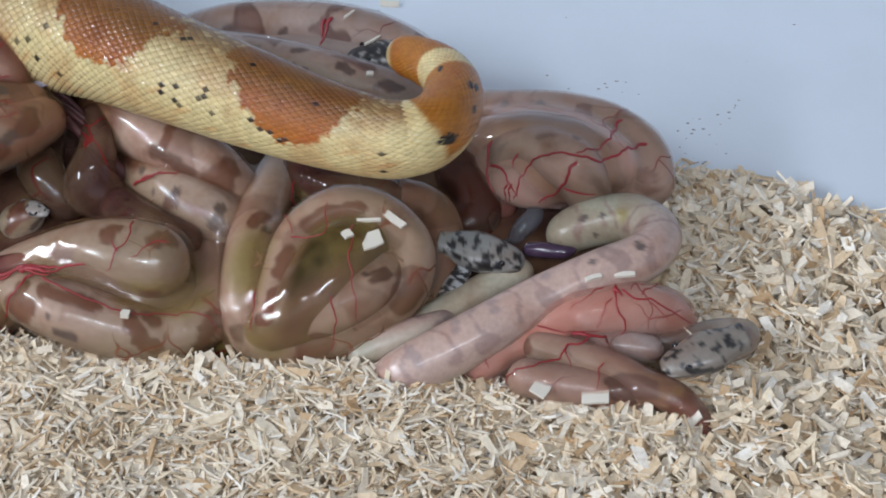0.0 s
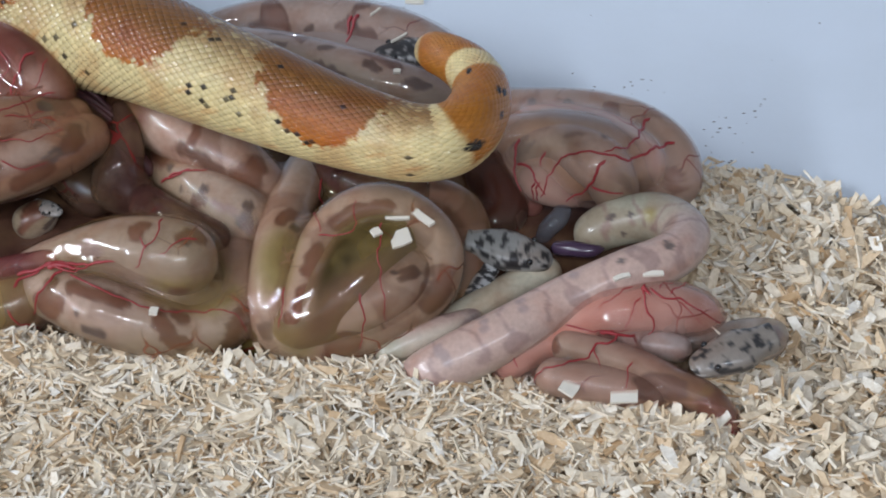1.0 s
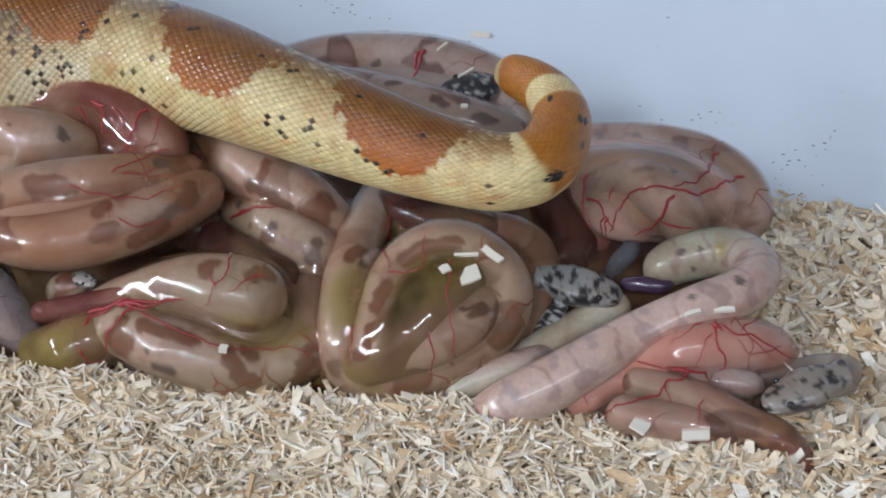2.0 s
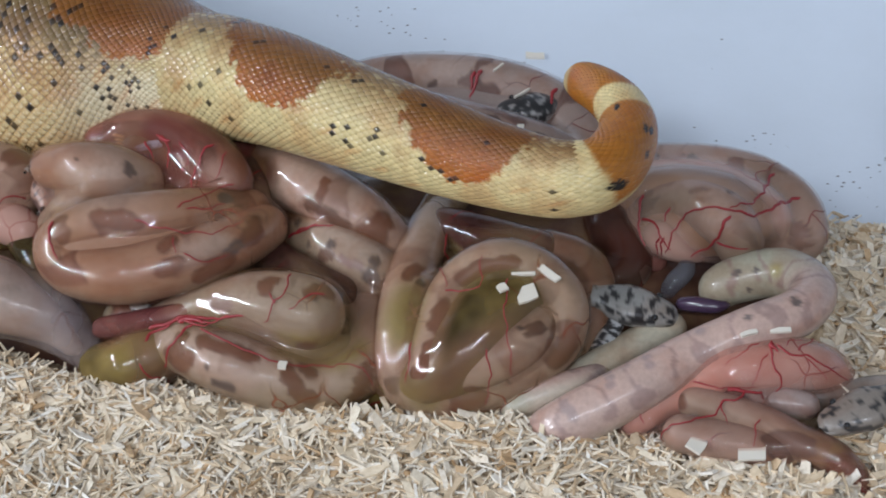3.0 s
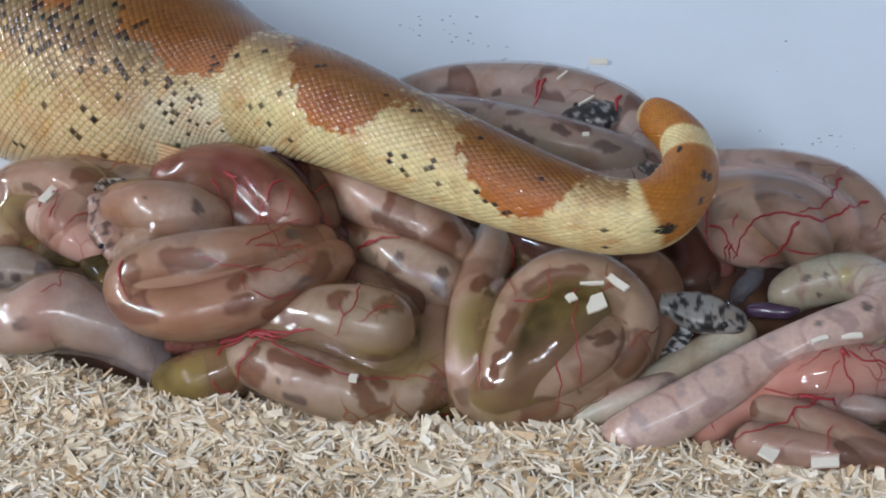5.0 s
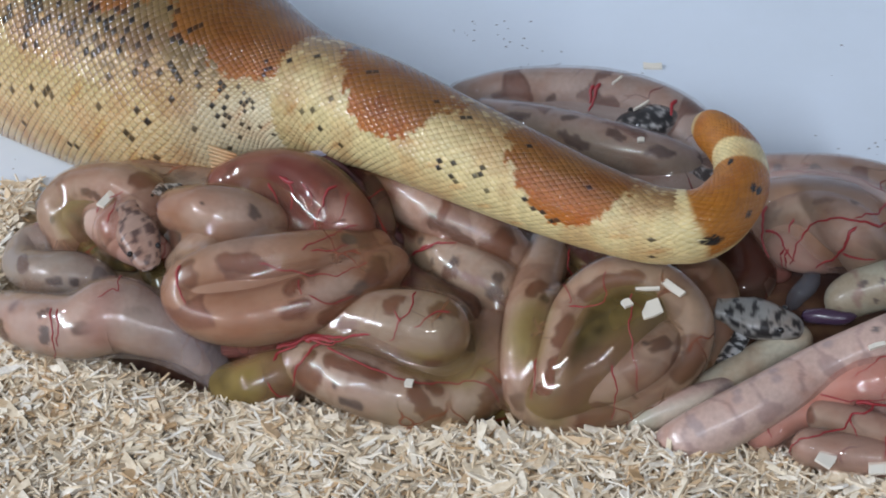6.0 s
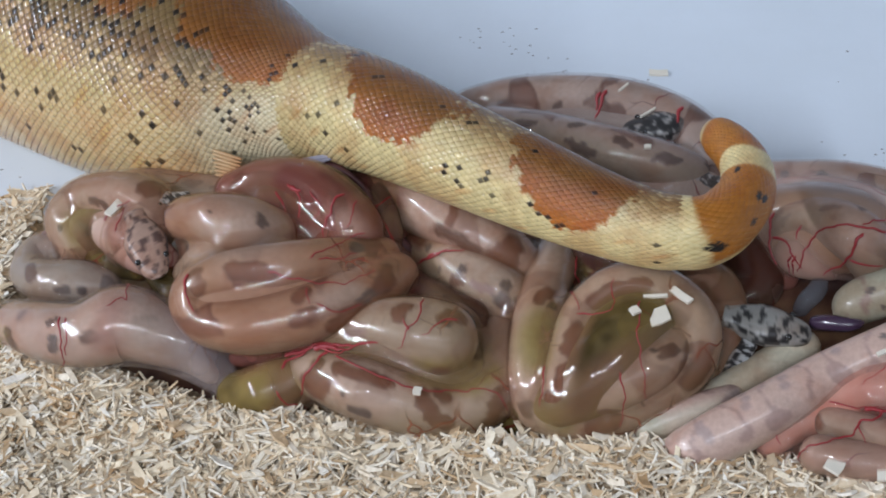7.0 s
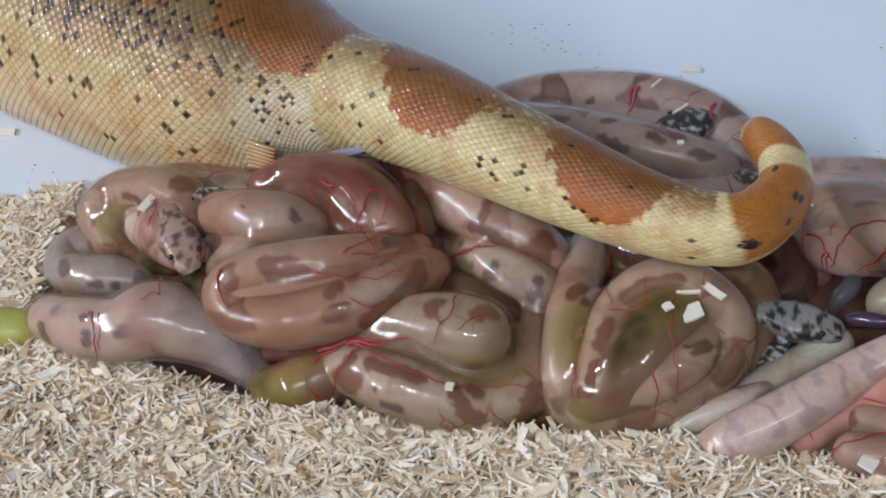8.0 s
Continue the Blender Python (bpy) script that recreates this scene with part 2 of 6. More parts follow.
def tube(name, points, mat, colour_of=None, ring=60, step=0.0007, cap=True, flat=1.0, origin=(0, 0, 0), twist=0.0):
    """A smooth round body along points; colour_of(s, phi, length) gives its pattern (phi 0 on the back)."""
    path, s = spline(points, step)
    r = path[:, 3].copy()
    if cap:
        ends = np.minimum(s, s[-1] - s)
        r *= np.sqrt(np.clip(1 - (1 - np.clip(ends / np.maximum(r, 1e-5), 0, 1)) ** 2, 0.02, 1))
    t, side, up = frames_along(path)
    phi = np.linspace(0, 2 * np.pi, ring, endpoint=False)
    v = (path[:, None, :3] + r[:, None, None] * (np.sin(phi)[None, :, None] * side[:, None] + flat * np.cos(phi)[None, :, None] * up[:, None]))
    n = len(path)
    idx = np.arange(n * ring).reshape(n, ring)
    a, b = idx[:-1], idx[1:]
    f = np.stack([a, np.roll(a, -1, 1), np.roll(b, -1, 1), b], -1).reshape(-1, 4).tolist()
    f += [idx[0].tolist(), idx[-1][::-1].tolist()]
    v = v.reshape(-1, 3) - np.array(origin)
    colours = None
    if colour_of is not None:
        S, PHI = np.meshgrid(s, (phi + twist + np.pi) % (2 * np.pi) - np.pi, indexing="ij")
        colours = colour_of(S.ravel(), PHI.ravel(), s[-1])
    return mesh_of(name, v, f, mat, colours)


def mix(a, b, k):
    return a + (b - a) * k[:, None]


def smooth(x, lo, hi):
    k = np.clip((x - lo) / (hi - lo), 0, 1)
    return k * k * (3 - 2 * k)


def newborn_pattern(seed, base_c=(0.55, 0.435, 0.345), saddle=(0.27, 0.11, 0.07), belly=(0.53, 0.445, 0.34), spot=(0.15, 0.10, 0.085), pitch=0.028, strength=1.0, spots=1.0, rim=0.75, first=None):
    """Long pale ovals parted by brown bars that spread on the flanks, dark blots low down and a pale belly."""
    rng = np.random.default_rng(seed)
    w = rng.uniform(0, 6.28, 8)

    def colour(s, phi, length):
        wob = 0.0014 * np.sin(s * 420 + w[0] + 2 * phi) + 0.0009 * np.sin(s * 970 + w[1] - 3 * phi)
        k = ((s + wob + w[2] * 0.01) / pitch) % 1.0
        d = np.abs(k - 0.5) * 2
        half = 0.12 + 0.25 * smooth(np.abs(phi), 0.15, 1.25)
        sad = smooth(half - d, -0.05, 0.05)
        edge = smooth(half - d, -0.05, 0.02) * (1 - smooth(half - d, 0.04, 0.16))
        low = smooth(1.45 + 0.22 * np.sin(s * 300 + w[3]) - np.abs(phi), 0, 0.22)
        c = mix(np.array(base_c)[None], np.array(belly)[None], smooth(np.abs(phi), 1.3, 2.2))
        if first is not None:
            c = mix(c, np.array(first)[None], 1 - smooth(s / length, 0.16, 0.34))
        c = mix(c, np.array(saddle)[None], sad * low * 0.9 * strength)
        c = mix(c, np.array(saddle)[None] * 0.55, edge * low * rim * strength)
        for q in range(3):
            kk = ((s + w[4 + q] * 0.01) / (pitch * (0.5 + 0.17 * q))) % 1.0
            turn = (1.55, -1.5, 2.1)[q]
            side = phi - (turn + 0.3 * np.sin(s * 160 + w[6] + q))
            dd = np.hypot((kk - 0.5) * (2.9 + 0.6 * np.sin(s * 90 + q)), side * 2.3) + 0.12 * np.sin(phi * 9 + s * 1500)
            c = mix(c, np.array(spot)[None], smooth(0.58 - dd, 0, 0.07) * 0.85 * spots)
        return c
    return colour


def membrane(name, spheres, mat, parent, origin, voxel=0.0013, rounds=10, label="", cores=(), close=0.0, sink=0.0):
    """A skin drawn over overlapping round volumes, fused and relaxed. Where it spans gaps between the coils (cores),
    it keeps the depth of fluid behind it as the attribute murk. close: it swells and draws back by this much,
    which leaves it stretched across gaps of twice that width; sink: how far it then lies below."""
    bm = bmesh.new()
    for x, y, z, r in spheres:
        bmesh.ops.create_icosphere(bm, subdivisions=2, radius=r + close, matrix=Matrix.Translation((x - origin[0], y - origin[1], max(z, r * 0.75) - origin[2])))
    me = bpy.data.meshes.new(name)
    bm.to_mesh(me)
    bm.free()
    me.materials.append(mat)
    ob = part(name, me, parent, label)
    a = ob.modifiers.new("fuse", "REMESH")
    a.mode, a.voxel_size, a.use_smooth_shade = "VOXEL", voxel, True
    b = ob.modifiers.new("relax", "SMOOTH")
    b.factor, b.iterations = 0.5, rounds
    if len(cores):
        made = bpy.data.meshes.new_from_object(ob.evaluated_get(bpy.context.evaluated_depsgraph_get()))
        ob.modifiers.clear()
        ob.data = made
        v = np.empty(len(made.vertices) * 3)
        made.vertices.foreach_get("co", v)
        v = v.reshape(-1, 3) + np.array(origin)
        out = np.empty(len(v) * 3)
        made.vertices.foreach_get("normal", out)
        out = out.reshape(-1, 3)
        folds = 1.3 + np.sin(v[:, 0] * 150 + 2 * np.sin(v[:, 1] * 110)) * np.sin(v[:, 1] * 190 + v[:, 2] * 140) + 0.3 * np.sin(v[:, 0] * 410 - v[:, 1] * 280 + v[:, 2] * 350)
        lifted = v - np.array(origin) + out * (0.00011 * folds - 0.92 * close - sink)[:, None]
        v = v - out * (0.92 * close + sink)
        made.vertices.foreach_set("co", lifted.ravel())
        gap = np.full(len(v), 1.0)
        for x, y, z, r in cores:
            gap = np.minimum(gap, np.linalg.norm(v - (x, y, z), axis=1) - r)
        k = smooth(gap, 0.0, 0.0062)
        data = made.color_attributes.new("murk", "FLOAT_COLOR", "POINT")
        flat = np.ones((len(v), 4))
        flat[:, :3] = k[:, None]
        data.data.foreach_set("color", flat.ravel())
    return ob


MARKS = {"rust": ((0.27, 0.115, 0.065), 0.6, 0.26), "ochre": ((0.30, 0.18, 0.075), 0.0, 0.8), "brown": ((0.20, 0.115, 0.08), 0.5, 0.18), "grey": ((0.15, 0.125, 0.12), 0.2, 0.2),
         "dark": ((0.06, 0.045, 0.045), 0.0, 0.2), "pale": ((0.68, 0.56, 0.48), 0.0, 0.8), "yolk": ((0.42, 0.36, 0.12), 0.0, 0.9), "faint": ((0.40, 0.29, 0.27), 0.0, 0.5), "pink": ((0.60, 0.36, 0.30), 0.0, 0.8), "blood": ((0.17, 0.018, 0.02), 0.0, 0.8)}


def paint(me, origin, marks):
    """Blotches of the skin: each a chain of spots of one kind, with an uneven and darker edge."""
    v = np.empty(len(me.vertices) * 3)
    me.vertices.foreach_get("co", v)
    v = v.reshape(-1, 3) + np.array(origin)
    data = me.color_attributes["tint"].data
    c = np.empty(len(v) * 4)
    data.foreach_get("color", c)
    c = c.reshape(-1, 4)
    wob = 0.13 * np.sin(v[:, 0] * 800 + 2 * np.sin(v[:, 1] * 800)) + 0.12 * np.sin(v[:, 1] * 1300 + v[:, 2] * 1000) + 0.02 * np.sin(v[:, 0] * 2600 + v[:, 2] * 2300)
    for kind, size, spots in marks:
        colour, rim, soft = MARKS[kind]
        line = np.array(cm(spots)).reshape(-1, 3)
        if len(line) > 1:
            at = np.linspace(0, len(line) - 1, 4 * len(line))
            line = np.stack([np.interp(at, np.arange(len(line)), line[:, k]) for k in range(3)], 1)
        d = np.full(len(v), 9.0)
        for p in line:
            gap = np.linalg.norm(v - p, axis=1)
            if gap.min() > 0.007:
                continue
            d = np.minimum(d, np.linalg.norm(v - v[gap.argmin()], axis=1))
        d = d / (size * 0.001) + wob * (soft < 0.5)
        inside = 1 - smooth(d, 1 - soft, 1 + soft * 0.6)
        edge = inside * smooth(d, 0.55, 0.9) * rim
        c[:, :3] += (np.array(colour) - c[:, :3]) * (0.92 * inside)[:, None]
        c[:, :3] *= (1 - 0.5 * edge)[:, None]
    data.foreach_set("color", c.ravel())


def along(points, grow=1.1, extra=0.0004, step=0.004):
    path, _ = spline(points, step)
    return [(x, y, z, r * grow + extra) for x, y, z, r in path]


COILS = {}


def lengthened(b):
    """A body's line drawn out at both ends, so that its rounded ends fill the sac."""
    def beyond(p, q):
        way = (Vector(p[:3]) - Vector(q[:3])).normalized() * p[3] * 0.85
        return (p[0] + way.x, p[1] + way.y, p[2] + way.z, p[3] * 0.97)
    return [beyond(b[0], b[1])] + list(b) + [beyond(b[-1], b[-2])]


def newborn(label, bodies, pattern, sac=MEMBRANE, fill=(), yolk=YOLK, twist=0.0, grow=1.05, rounds=14, name="newborn_snake", skin_mat=None, flat=1.0, marks=()):
    """A newborn snake in its birth sac: coiled body, membrane, and the yolk that fills the gaps between its coils."""
    pts = [cm(b) for b in bodies]
    allp = np.array([p for b in pts for p in b])
    origin = (float(allp[:, 0].mean()), float(allp[:, 1].mean()), 0.0)
    thing = base(name, origin, label, "newborn snake", "newborn snakes in the litter")
    for i, b in enumerate(pts):
        shrunk = [(x, y, z, r * 0.95) for x, y, z, r in (lengthened(b) if sac is not None else b)]
        me = tube("body", shrunk, skin_mat or BABY, pattern, origin=origin, twist=twist + 1.3 * i, flat=flat)
        paint(me, origin, marks)
        part("body" if i == 0 else "coil", me, thing)
    lobes = fill if fill and isinstance(fill[0], list) else [fill] if fill else []
    balls = [q for lobe in lobes for q in along(cm(lobe), 1.0, 0.0, 0.003)]
    if yolk is not None:
        core = [(x, y, z, r * 0.9) for b in pts for x, y, z, r in along(b, 0.86, 0.0, 0.005)]
        membrane("yolk_sac", core + [(x, y, z, r * 0.86) for x, y, z, r in balls], yolk, thing, origin, rounds=22)
    if sac is not None:
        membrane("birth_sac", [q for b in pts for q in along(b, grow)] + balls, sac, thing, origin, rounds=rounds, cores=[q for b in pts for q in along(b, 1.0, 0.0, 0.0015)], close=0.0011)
    COILS[thing.name] = pts
    thing["origin"] = origin
    return thing


def loft(rings, caps=True):
    """Faces between equal rings of vertices."""
    n, m = len(rings), len(rings[0])
    f = [(i * m + j, i * m + (j + 1) % m, (i + 1) * m + (j + 1) % m, (i + 1) * m + j) for i in range(n - 1) for j in range(m)]
    if caps:
        f += [tuple(range(m))[::-1], tuple(range((n - 1) * m, n * m))]
    return f


def head(parent, at, towards, length, light=(0.50, 0.47, 0.44), dark=(0.035, 0.033, 0.035), seed=1, amount=0.5, tilt=0.0, origin=(0, 0, 0)):
    """A newborn boa's head: blunt snout, widening jaw, narrow neck, flat crown; dark marbling and two glassy eyes."""
    profile = [(0.0, 0.02, 0.03), (0.02, 0.11, 0.10), (0.07, 0.17, 0.15), (0.16, 0.215, 0.19), (0.30, 0.25, 0.22), (0.45, 0.29, 0.24),
               (0.60, 0.325, 0.25), (0.74, 0.32, 0.24), (0.87, 0.27, 0.22), (1.0, 0.22, 0.20), (1.2, 0.21, 0.20)]
    fine = np.linspace(0, 1.2, 46)
    w = np.interp(fine, [p[0] for p in profile], [p[1] for p in profile])
    h = np.interp(fine, [p[0] for p in profile], [p[2] for p in profile])
    rings, colours = [], []
    for k, a, b in zip(fine, w, h):
        ring = []
        for j in range(32):
            q = 2 * math.pi * j / 32
            y = a * math.copysign(abs(math.sin(q)) ** 0.85, math.sin(q))
            z = b * (0.85 if math.cos(q) > 0 else 0.75) * math.copysign(abs(math.cos(q)) ** 0.75, math.cos(q))
            z -= 0.05 * (1 - k) * (1 if z > 0 else 0)
            p = Vector((k, y, z))
            n1 = noise.noise(p * 8 + Vector((seed * 7.3, 0, 0))) + 0.6 * noise.noise(p * 17 + Vector((0, seed, 0)))
            stripe = 1.0 if 0.30 < k < 0.75 and abs(z / b - 0.12 + 0.5 * (k - 0.3)) < 0.20 else 0.0
            top = 0.12 if z > 0 else -0.45
            m = min(max((n1 + top + amount - 0.5) * 5, 0), 1)
            m = max(m, stripe * 0.9)
            lip = 1.0 if abs(z / b + 0.30) < 0.05 and k < 0.8 else 0.0
            m = max(m, lip * 0.6)
            ring.append((k * length, y * length, z * length))
            colours.append([light[c] + (dark[c] - light[c]) * m for c in range(3)])
        rings.append(ring)
    verts = [v for r in rings for v in r]
    ob = part("head", mesh_of("head", verts, [f[::-1] for f in loft(rings)], WET, np.array(colours)), parent, "blunt grey head with black marbling")
    way = Vector(at) - Vector(towards)
    rot = way.to_track_quat("X", "Z").to_matrix().to_4x4() @ pose(0, 0, 0, tilt, 0, 0)
    ob.matrix_local = Matrix.Translation(Vector(towards) - Vector(origin)) @ rot
    for side in (-1, 1):
        bm = bmesh.new()
        bmesh.ops.create_uvsphere(bm, u_segments=14, v_segments=10, radius=0.048 * length)
        me = bpy.data.meshes.new("eye")
        bm.to_mesh(me)
        bm.free()
        me.materials.append(EYE)
        me.polygons.foreach_set("use_smooth", [True] * len(me.polygons))
        eye = part("eye", me, ob, "small dark glassy eye")
        eye.location = (0.30 * length, side * 0.215 * length, 0.09 * length)
    return ob


def hug(thing, points, reach=0.006):
    """Stretches of a line laid on the skin of a thing: fine samples drawn to the nearest surface, broken where there is none."""
    skins = [o for o in thing.children if o.name.startswith(("birth_sac", "body", "coil"))]
    skins = [o for o in skins if o.name.startswith("birth_sac")] or skins
    away = Vector(thing["origin"])
    path, at = spline([(*p, 0.0) for p in cm(points)], 0.0009)
    runs, run = [], []
    for k, q in enumerate(path[:, :3]):
        wob = 0.00022 * math.sin(at[k] * 900 + 3) + 0.00012 * math.sin(at[k] * 2100)
        best = None
        for o in skins:
            ok, place, normal, _ = o.closest_point_on_mesh(Vector(q) + Vector((wob, -wob, 0)) - away)
            gap = (place + away - Vector(q)).length
            if ok and gap < reach and (best is None or gap < best[0]):
                best = (gap, place - normal * 0.00003)
        if best is None:
            runs, run = runs + [run], []
        elif not run or (best[1] - run[-1]).length > 0.0003:
            run.append(best[1])
    return [r for r in runs + [run] if len(r) > 3]


def vessel(parent, points, radius, name="blood_vessel", mat=None):
    """A thin red vessel on a membrane, tapering to its end."""
    for run in hug(parent, points):
        n = len(run)
        p = [(*q, radius * 0.6 * (1.1 - 0.6 * i / (n - 1)) * (1 + 0.07 * math.sin(i * 0.9))) for i, q in enumerate(run)]
        part(name, tube(name, p, mat or BLOOD, ring=7, step=0.0006), parent)


# ---- the tub ----
def slab(name, lo, hi, mat, label, category, kind="structure", bevel=0.0015):
    bm = bmesh.new()
    bmesh.ops.create_cube(bm, size=1)
    for v in bm.verts:
        v.co = [lo[k] if v.co[k] < 0 else hi[k] for k in range(3)]
    if bevel:
        bmesh.ops.bevel(bm, geom=bm.edges[:], offset=bevel, segments=2, affect="EDGES")
    me = bpy.data.meshes.new(name)
    bm.to_mesh(me)
    bm.free()
    me.materials.append(mat)
    return tagged(new(name, me), label, category, kind=kind)


def tub():
    """An open plastic box, floor and four walls with thickness."""
    x0, y0, x1, y1 = -0.62, -0.55, 0.62, 0.26
    wall, high = 0.006, 0.20
    slab("floor", (x0, y0, -wall), (x1, y1, 0), PLASTIC, "bluish white plastic tub floor with specks of dirt", "tub")
    slab("wall_north", (x0, y1, -wall), (x1, y1 + wall, high), PLASTIC, "bluish white plastic tub wall", "tub")
    slab("wall_south", (x0, y0 - wall, -wall), (x1, y0, high), PLASTIC, "bluish white plastic tub wall", "tub")
    slab("wall_west", (x0 - wall, y0, -wall), (x0, y1, high), PLASTIC, "bluish white plastic tub wall", "tub")
    slab("wall_east", (x1, y0, -wall), (x1 + wall, y1, high), PLASTIC, "bluish white plastic tub wall", "tub")


def room():
    """Plain white walls, ceiling and a grey floor that close the place round the tub."""
    paint = material("wall_paint", (0.42, 0.42, 0.42), 0.8)
    bump_node(paint[1], paint[2], noise_node(paint[1], 120, 3).outputs["Fac"], 0.15, 0.002)
    lino = material("grey_floor", (0.30, 0.30, 0.30), 0.5)
    tone = ramp_node(lino[1], noise_node(lino[1], 8, 5).outputs["Fac"], [(0.3, (0.26, 0.26, 0.26)), (0.7, (0.34, 0.34, 0.33))])
    lino[1].links.new(tone.outputs["Color"], lino[2].inputs["Base Color"])
    a, b, top, low = 2.4, 2.7, 2.35, -0.006
    slab("ground", (-a, -b, low - 0.1), (a, b, low), lino[0], "plain grey room floor", "floor", bevel=0)
    slab("wall_5", (-a - 0.1, -b, low), (-a, b, top), paint[0], "plain white room wall", "wall", bevel=0)
    slab("wall_6", (a, -b, low), (a + 0.1, b, top), paint[0], "plain white room wall", "wall", bevel=0)
    slab("wall_7", (-a, -b - 0.1, low), (a, -b, top), paint[0], "plain white room wall", "wall", bevel=0)
    slab("wall_8", (-a, b, low), (a, b + 0.1, top), paint[0], "plain white room wall", "wall", bevel=0)
    slab("ceiling", (-a, -b, top), (a, b, top + 0.1), paint[0], "plain white ceiling", "ceiling", bevel=0)
    metal = material("lamp_housing", (0.8, 0.8, 0.8), 0.4)[0]
    # Housings added for the two assumed strips, both out of view.
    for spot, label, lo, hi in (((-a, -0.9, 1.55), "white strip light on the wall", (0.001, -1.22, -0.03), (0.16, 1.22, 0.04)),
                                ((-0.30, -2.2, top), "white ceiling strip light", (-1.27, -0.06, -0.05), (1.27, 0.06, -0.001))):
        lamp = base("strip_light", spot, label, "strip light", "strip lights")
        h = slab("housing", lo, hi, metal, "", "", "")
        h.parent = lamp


tub()
room()


# ---- the mother boa ----
TRUNK = cm([(-27.48, 17.88, 3.10, 4.27), (-20.76, 13.13, 3.10, 3.98), (-16.31, 9.85, 3.10, 3.78), (-13.25, 7.55, 3.10, 3.60), (-10.98, 5.95, 3.10, 3.46), (-9.53, 4.97, 3.15, 3.33), (-8.45, 4.32, 3.25, 3.10), (-7.54, 3.86, 3.40, 2.70), (-6.81, 3.45, 3.60, 2.20), (-6.22, 3.05, 3.80, 1.83), (-5.60, 2.53, 4.03, 1.60), (-5.05, 2.10, 4.20, 1.44)])
TAIL = cm([(-7.48, 4.01, 3.40, 1.30), (-6.79, 3.55, 3.60, 1.48), (-6.09, 2.98, 3.85, 1.60), (-5.45, 2.42, 4.08, 1.585), (-4.74, 1.85, 4.30, 1.51), (-3.48, 0.73, 4.60, 1.39), (-1.72, -0.83, 4.80, 1.23), (-0.08, -2.06, 4.80, 1.11), (1.36, -2.98, 4.70, 0.98), (2.63, -3.60, 4.60, 0.88), (3.29, -3.78, 4.60, 0.84), (3.75, -3.82, 4.60, 0.73)])
TAIL_END = cm([(3.29, -3.78, 4.60, 0.84), (3.77, -3.83, 4.60, 0.82), (4.33, -3.54, 4.60, 0.76), (4.91, -2.76, 4.60, 0.68), (5.09, -1.89, 4.60, 0.61), (4.92, -1.08, 4.60, 0.55), (4.60, -0.50, 4.60, 0.48), (4.24, -0.18, 4.60, 0.36)])
MOTHER_AT = TRUNK[4][:2] + (0.0,)
CREAM, GOLD, RUST, JET = np.array([(0.72, 0.57, 0.275)]), np.array([(0.40, 0.25, 0.105)]), np.array([(0.46, 0.14, 0.016)]), np.array([(0.010, 0.007, 0.006)])
# lower edges of the rust saddles, and single black specks: distance along the part in cm, turn from the back in radians
TRUNK_SADDLES = [[(20.39, 0.35), (21.11, 0.49), (21.53, 0.49), (22.13, 0.42), (22.55, 0.35), (22.25, 0.10)], [(23.15, 0.17), (23.81, 0.47), (24.3, 0.50), (24.84, 0.54), (25.1, 0.62), (25.3, 0.78), (25.8, 0.83), (26.3, 0.80), (26.7, 0.72), (27.2, 0.66), (27.8, 0.5), (28.6, 0.3), (29.4, 0.0)]]
TAIL_SADDLES = [[(-0.1, 0.95), (0.6, 0.88), (1.1, 0.7), (1.6, 0.55), (2.17, 0.35), (2.5, -0.2)], [(3.93, -0.10), (4.77, 0.42), (5.19, 0.84), (5.62, 1.05), (6.28, 1.15), (6.95, 0.94), (7.49, 0.63), (7.67, 0.31), (8.03, -0.07), (7.61, -0.77)], [(9.30, 0.03), (9.90, 0.66), (10.21, 0.94), (10.57, 1.22), (11.11, 1.50), (11.78, 1.29), (12.26, 0.91), (12.56, 0.59), (12.68, 0.17), (12.56, -0.59)]]
TIP_EDGE = [(0.31, -0.17), (0.37, 0.49), (0.43, 0.91), (0.49, 1.50)]
TRUNK_SPECKS = [(23.81, 0.49), (24.05, 0.52), (24.72, 0.77), (24.78, 0.94), (23.99, 0.77), (23.87, 0.77), (24.17, 0.84), (25.20, 1.15), (25.26, 1.26), (25.44, 1.29), (25.56, 1.33), (25.92, 0.91), (26.10, 1.01), (26.40, 1.12), (26.16, 1.54), (26.70, 0.24), (26.70, 0.59), (17.50, 1.26), (18.34, 1.26), (21.59, 0.70), (21.35, 0.84), (22.01, 0.73), (23.15, 1.15), (23.39, 1.29), (23.39, 1.64), (22.91, 1.47), (19.78, 0.91), (20.27, 1.26), (22.37, 0.98)]
TAIL_SPECKS = [(8.52, 1.26), (8.58, 1.33), (9.18, 0.87), (9.18, 0.98), (8.58, 1.01), (8.09, 1.22), (9.48, 1.33), (9.12, 1.05), (13.23, 1.26), (13.17, 1.78), (11.11, 1.47), (11.11, 1.36), (10.45, 1.15), (10.57, 1.26), (10.75, 1.29), (3.87, -0.45), (3.93, -0.31), (5.13, 0.03), (3.44, 0.21), (2.72, 0.38), (4.95, 1.57), (3.68, 1.19), (4.11, 1.08), (4.29, 1.33), (8.21, 0.03), (8.15, 0.10), (11.60, 0.35), (9.96, 0.03), (7.37, 0.00), (4.65, 0.80), (8.21, 1.08)]


def seen_in(s, phi, edge):
    """How far each scale lies inside a saddle whose lower edge is given."""
    e = np.array(sorted(edge))
    low = np.interp(s * 100, e[:, 0], e[:, 1])
    inside = (s * 100 > e[0, 0]) & (s * 100 < e[-1, 0]) & (phi < low) & (phi > -low * 0.9 - 0.4)
    return inside.astype(float)


